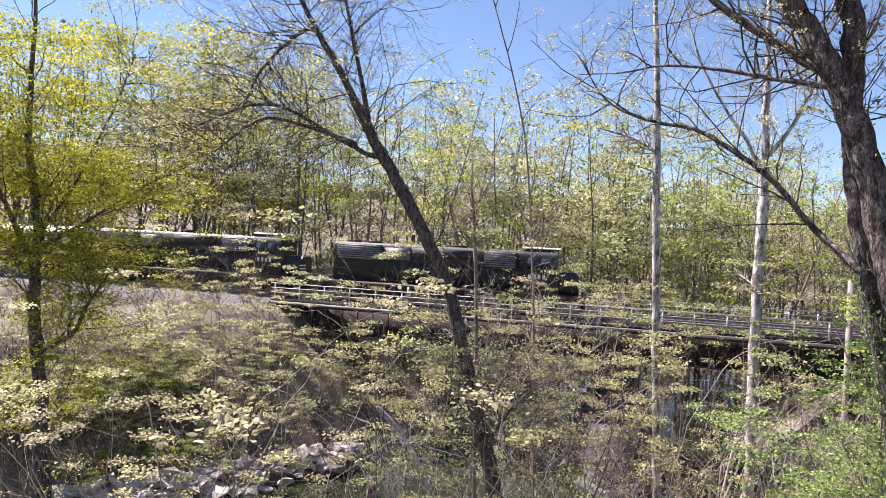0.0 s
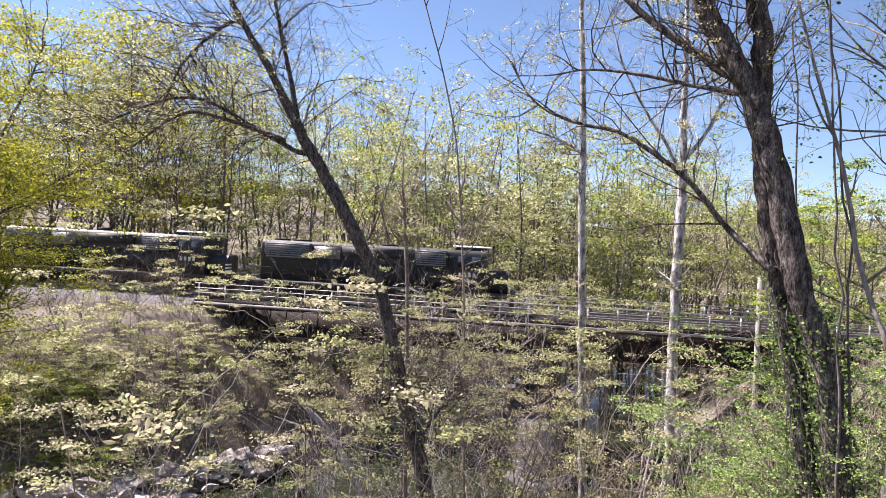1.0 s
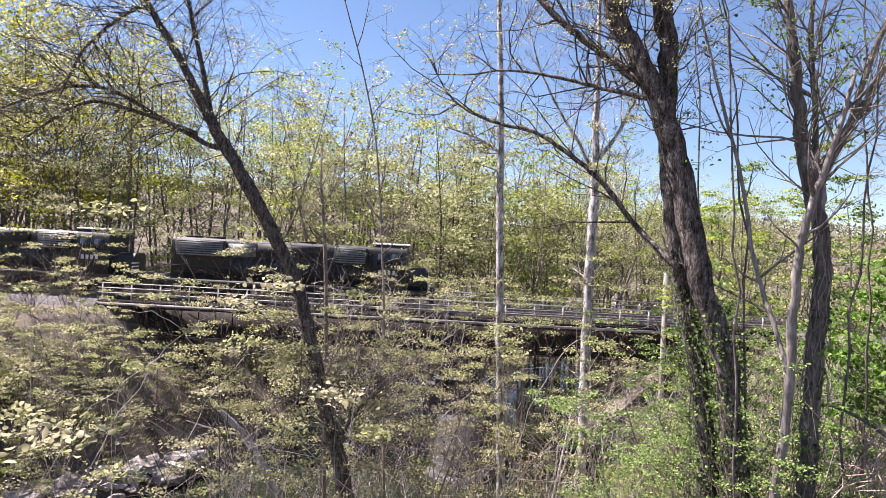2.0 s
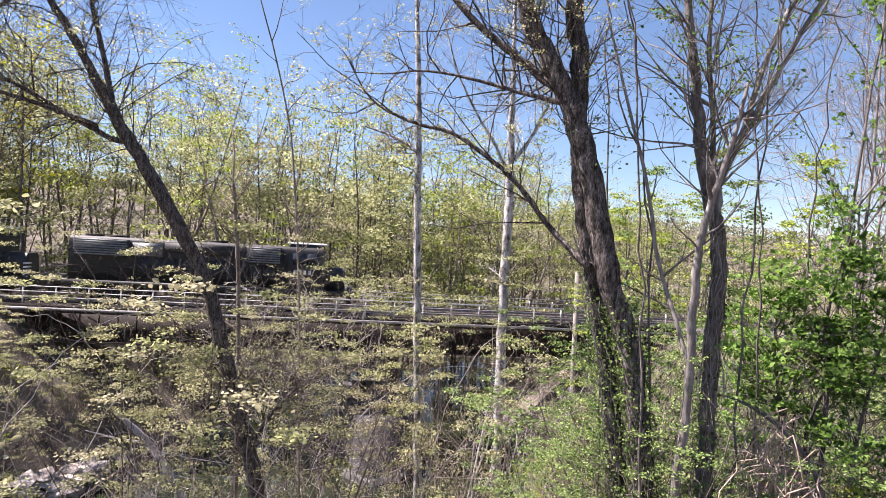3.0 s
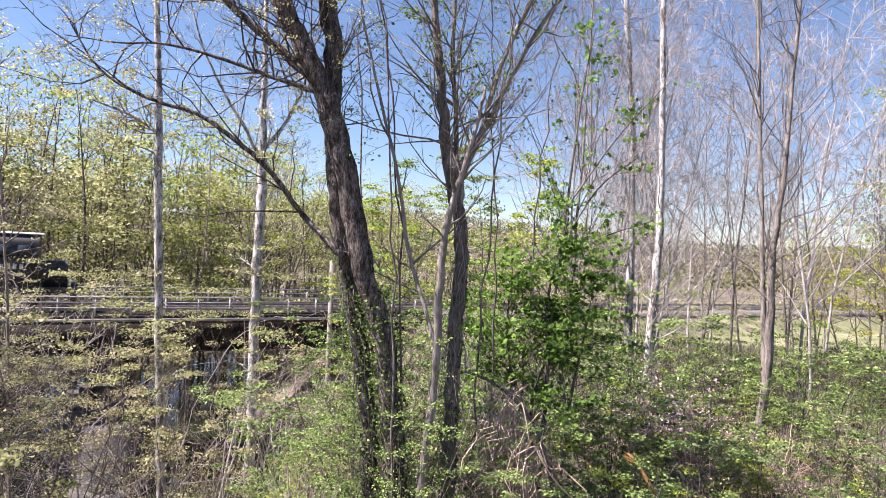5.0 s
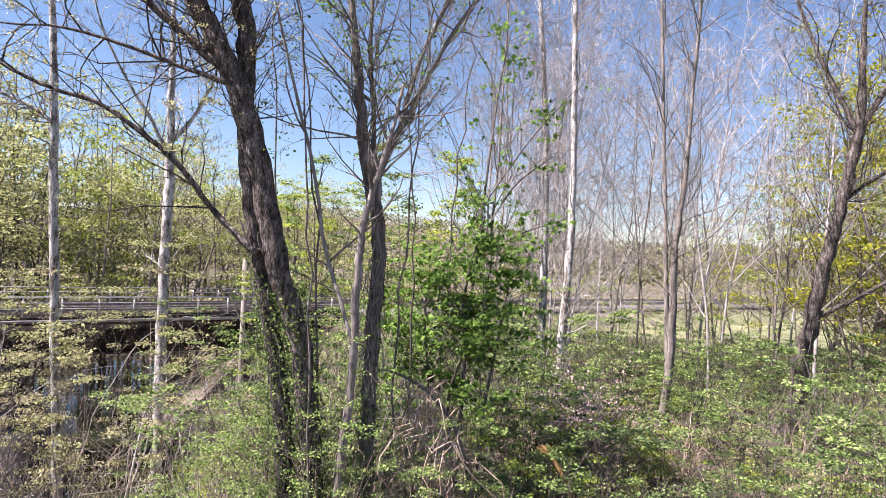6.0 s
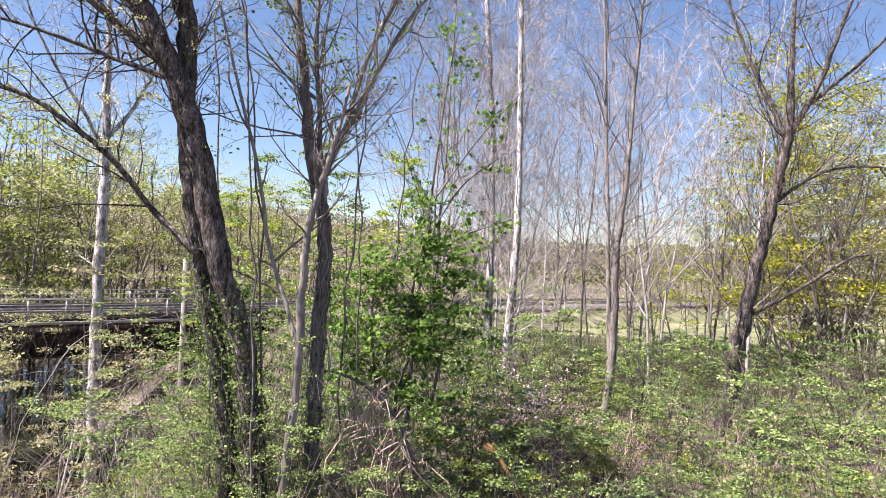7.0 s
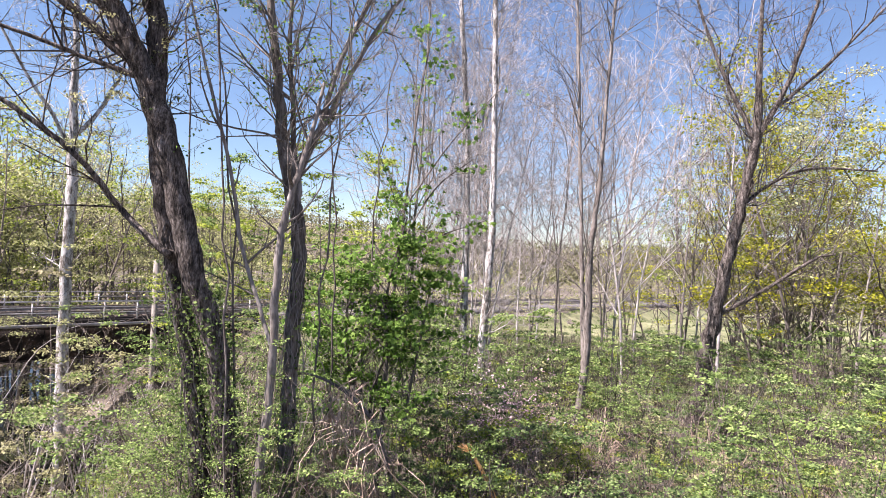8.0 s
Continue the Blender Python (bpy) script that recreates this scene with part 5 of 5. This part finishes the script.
# ---------------------------------------------------------------- deadwood and small things
def deadwood():
    rng = np.random.default_rng(160)
    x, y = spot(-29.8, 36)
    log = thing("fallen_trunk", pose(x, y, -3, rz=29.8), "pale dead tree trunk leaning out of the creek", "deadwood")
    sh = Shape()
    ln = smooth_line([(3.4, 0, -0.5, .26), (2.3, 0, 1.6, .24), (1.37, 0, 3.4, .22), (.5, .1, 4.7, .19), (-.4, .2, 5.7, .14), (-1.2, .3, 6.4, .08)], 5)
    sh.tube(ln[:, :3], ln[:, 3], 12, 0.08)
    part("trunk", sh, TWIG_PALE, log, smooth=True)
    for a, b, c, r in (((.5, .1, 4.7), (-.9, .2, 5.0), (-2.4, .3, 5.5), .08), ((1.3, 0, 3.5), (1.2, -.2, 4.9), (1.4, -.2, 6.0), .06)):
        sh = Shape()
        ln = smooth_line([(*a, r), (*b, r * 0.7), (*c, r * 0.3)], 4)
        sh.tube(ln[:, :3], ln[:, 3], 8, 0.06)
        part("limb", sh, TWIG_PALE, log, smooth=True)
    x, y = spot(-31.5, 35)
    stump = thing("dead_stump", pose(x, y, gz(x, y), rz=31.5), "dark broken tree stump among the riprap stones", "stump")
    sh = Shape()
    top = 1.5 - gz(x, y)
    ln = smooth_line([(.35, 0, -.4, .33), (.25, 0, top * .6, .27), (.05, 0, top * .9, .21), (-.1, 0, top, .08)], 5)
    sh.tube(ln[:, :3], ln[:, 3], 10, 0.15)
    part("trunk", sh, BARK_DARK, stump, smooth=True)
    x, y = spot(6.5, 36)
    z = gz(x, y)
    post = thing("utility_pole", pose(x, y, z, rz=-6.5), "short weathered pale wooden pole beside the railway", "pole")
    sh = Shape()
    sh.tube([(.1, 0, -.4), (.06, 0, (11.6 - z) * .5), (0, 0, 11.6 - z), (0, 0, 11.62 - z)], [.14, .135, .125, .02], 14)
    part("shaft", sh, POLE_WOOD, post, smooth=True)
    # arching dead canes on the near bank
    for k in range(12):
        az, far = rng.uniform(-62, -2), rng.uniform(13, 20)
        x, y = spot(az, far)
        z = gz(x, y)
        top = 12.5 + far * math.tan(radians(rng.uniform(-16, -8)))
        run, side = rng.uniform(2, 4.5), rng.choice([-1, 1])
        cane = thing("dead_cane", pose(x, y, z, rz=-az), "long pale dead cane arching over the bank", "deadwood", "dead canes")
        sh = Shape()
        h = top - z
        ln = smooth_line([(0, 0, -.2, .016), (side * run * .35, .1, h * .5, .014), (side * run * .75, .2, h * .85, .011), (side * run * 1.3, .3, h * 1.02, .008), (side * run * 2.0, .3, h * 1.05, .004)], 6)
        ln[1:-1, :3] += rng.normal(size=(len(ln) - 2, 3)) * 0.045
        sh.tube(ln[:, :3], ln[:, 3], 6)
        part("stem", sh, TWIG_PALE, cane, smooth=True)
    # heap of dead hanging vines
    x, y = spot(22.9, 10.0)
    z = gz(x, y)
    heap = thing("dead_vine_tangle", pose(x, y, z, rz=-22.9), "reddish-tan heap of dead hanging vines", "dead vines")
    sh = Shape()
    for _ in range(130):
        a, u = rng.uniform(0, 6.283), rng.uniform(-0.35, 0.55)
        p = np.array([u, rng.normal() * 0.25, 10.0 - z - 0.6 * max(u, 0) + rng.normal() * 0.25])
        drop = rng.uniform(0.5, 2.4)
        end = p + np.array([rng.normal() * 0.3, rng.normal() * 0.3, -drop])
        end[2] = max(end[2], -0.1)
        mid = p * .5 + end * .5 + np.array([rng.normal() * 0.32, rng.normal() * 0.3, .3 * rng.normal()])
        k = rng.uniform(0.6, 1.7)
        q = smooth_line([(*p, .006 * k), (*mid, .006 * k), (*end, .004 * k)], 5)
        q[1:-1, :3] += rng.normal(size=(len(q) - 2, 3)) * 0.07
        sh.tube(q[:, :3], q[:, 3], 4)
    part("vinework", sh, TWIG_DEAD, heap, kind="stuff")
    sh = Shape()
    ln = smooth_line([(-1.3, .3, 10.5 - z, .012), (-.7, .2, 10.6 - z, .02), (0, 0, 10.3 - z, .025), (.5, 0, 9.6 - z, .03), (.9, -.1, 0, .035)], 6)
    sh.tube(ln[:, :3], ln[:, 3], 8)
    part("bent_stem", sh, BARK_GREY, heap, smooth=True)
    # thin vines hanging from the crowns
    for az, far, low, high, sway in ((12.6, 9.2, 9.0, 18.0, -.9), (13.4, 9.6, 9.0, 18.5, -1.3), (19.6, 9.8, 9.0, 17.5, .5), (21.2, 11.0, 8.5, 18.5, -.6), (9.2, 10.4, 8.0, 18.0, -.4), (23.6, 12.5, 8.5, 19.0, .7)):
        x, y = spot(az, far)
        z = gz(x, y)
        vine = thing("hanging_vine", pose(x, y, z, rz=-az), "thin bare vine climbing into the crowns", "vine", "vines")
        sh = Shape()
        ln = smooth_line([(.1 * sway, 0, -.1, .018), (0, 0, low - z, .017), (sway * .15, .05, (low * .6 + high * .4) - z, .015), (sway * .5, .1, (low * .25 + high * .75) - z, .012), (sway, .1, high - z, .009)], 7)
        ln[1:-1, :2] += rng.normal(size=(len(ln) - 2, 2)) * 0.03
        sh.tube(ln[:, :3], ln[:, 3], 6)
        part("stem", sh, BARK_GREY, vine, smooth=True)
    # pale rootlets and old vines climbing the ivy-clad trunks
    for az, far, line, front, count in ((11.1, 9.5, ((.0, 8.7), (-.21, 10.36), (-.44, 11.59), (-.65, 12.57), (-.83, 13.65)), .08, 15), (17.6, 10.0, ((.02, 8.6), (-.01, 10.3), (0, 11.5), (.03, 12.6), (-.1, 13.4)), -.13, 13)):
        x, y = spot(az, far)
        z = gz(x, y)
        vine = thing("climbing_vine", pose(x, y, z, rz=-az), "tangle of pale old vine stems clinging to a trunk", "vine", "climbing vines")
        sh = Shape()
        for _ in range(count):
            a, b = sorted(rng.uniform(8.6, 13.6, 2))
            b = max(b, a + 0.6)
            off = rng.uniform(-.17, .17)
            pts = []
            for h in np.arange(a, b, 0.22):
                c = np.interp(h, [q[1] for q in line], [q[0] for q in line])
                pts.append((c + off + rng.normal() * .03, front - rng.uniform(0, .05) + abs(off) * .5, h - z, rng.uniform(.004, .008)))
            if len(pts) > 2:
                ln = smooth_line(pts, 3)
                sh.tube(ln[:, :3], ln[:, 3], 4)
        part("stemwork", sh, BARK_TAN, vine, kind="stuff")
    # freshly broken branch
    x, y = spot(33.4, 10.5)
    z = gz(x, y)
    br = thing("broken_branch", pose(x, y, z, rz=-33.4), "freshly snapped branch with bright orange splintered wood", "deadwood")
    sh = Shape()
    sh.tube([(.75, 0, -.1), (.35, .05, 8.9 - z), (.05, .1, 9.35 - z)], [.045, .04, .03], 8)
    part("stem", sh, WOOD_FRESH, br, smooth=True)
    sh = Shape()
    for _ in range(40):
        d = np.array([-abs(rng.normal()) * .13, rng.normal() * .06, abs(rng.normal()) * .06 + .02])
        p = np.array([.05, .1, 9.33 - z])
        sh.tube([p, p + d * .6, p + d * 1.2], [.012, .009, .003], 4)
    part("splintered_end", sh, WOOD_FRESH, br, kind="stuff")


deadwood()
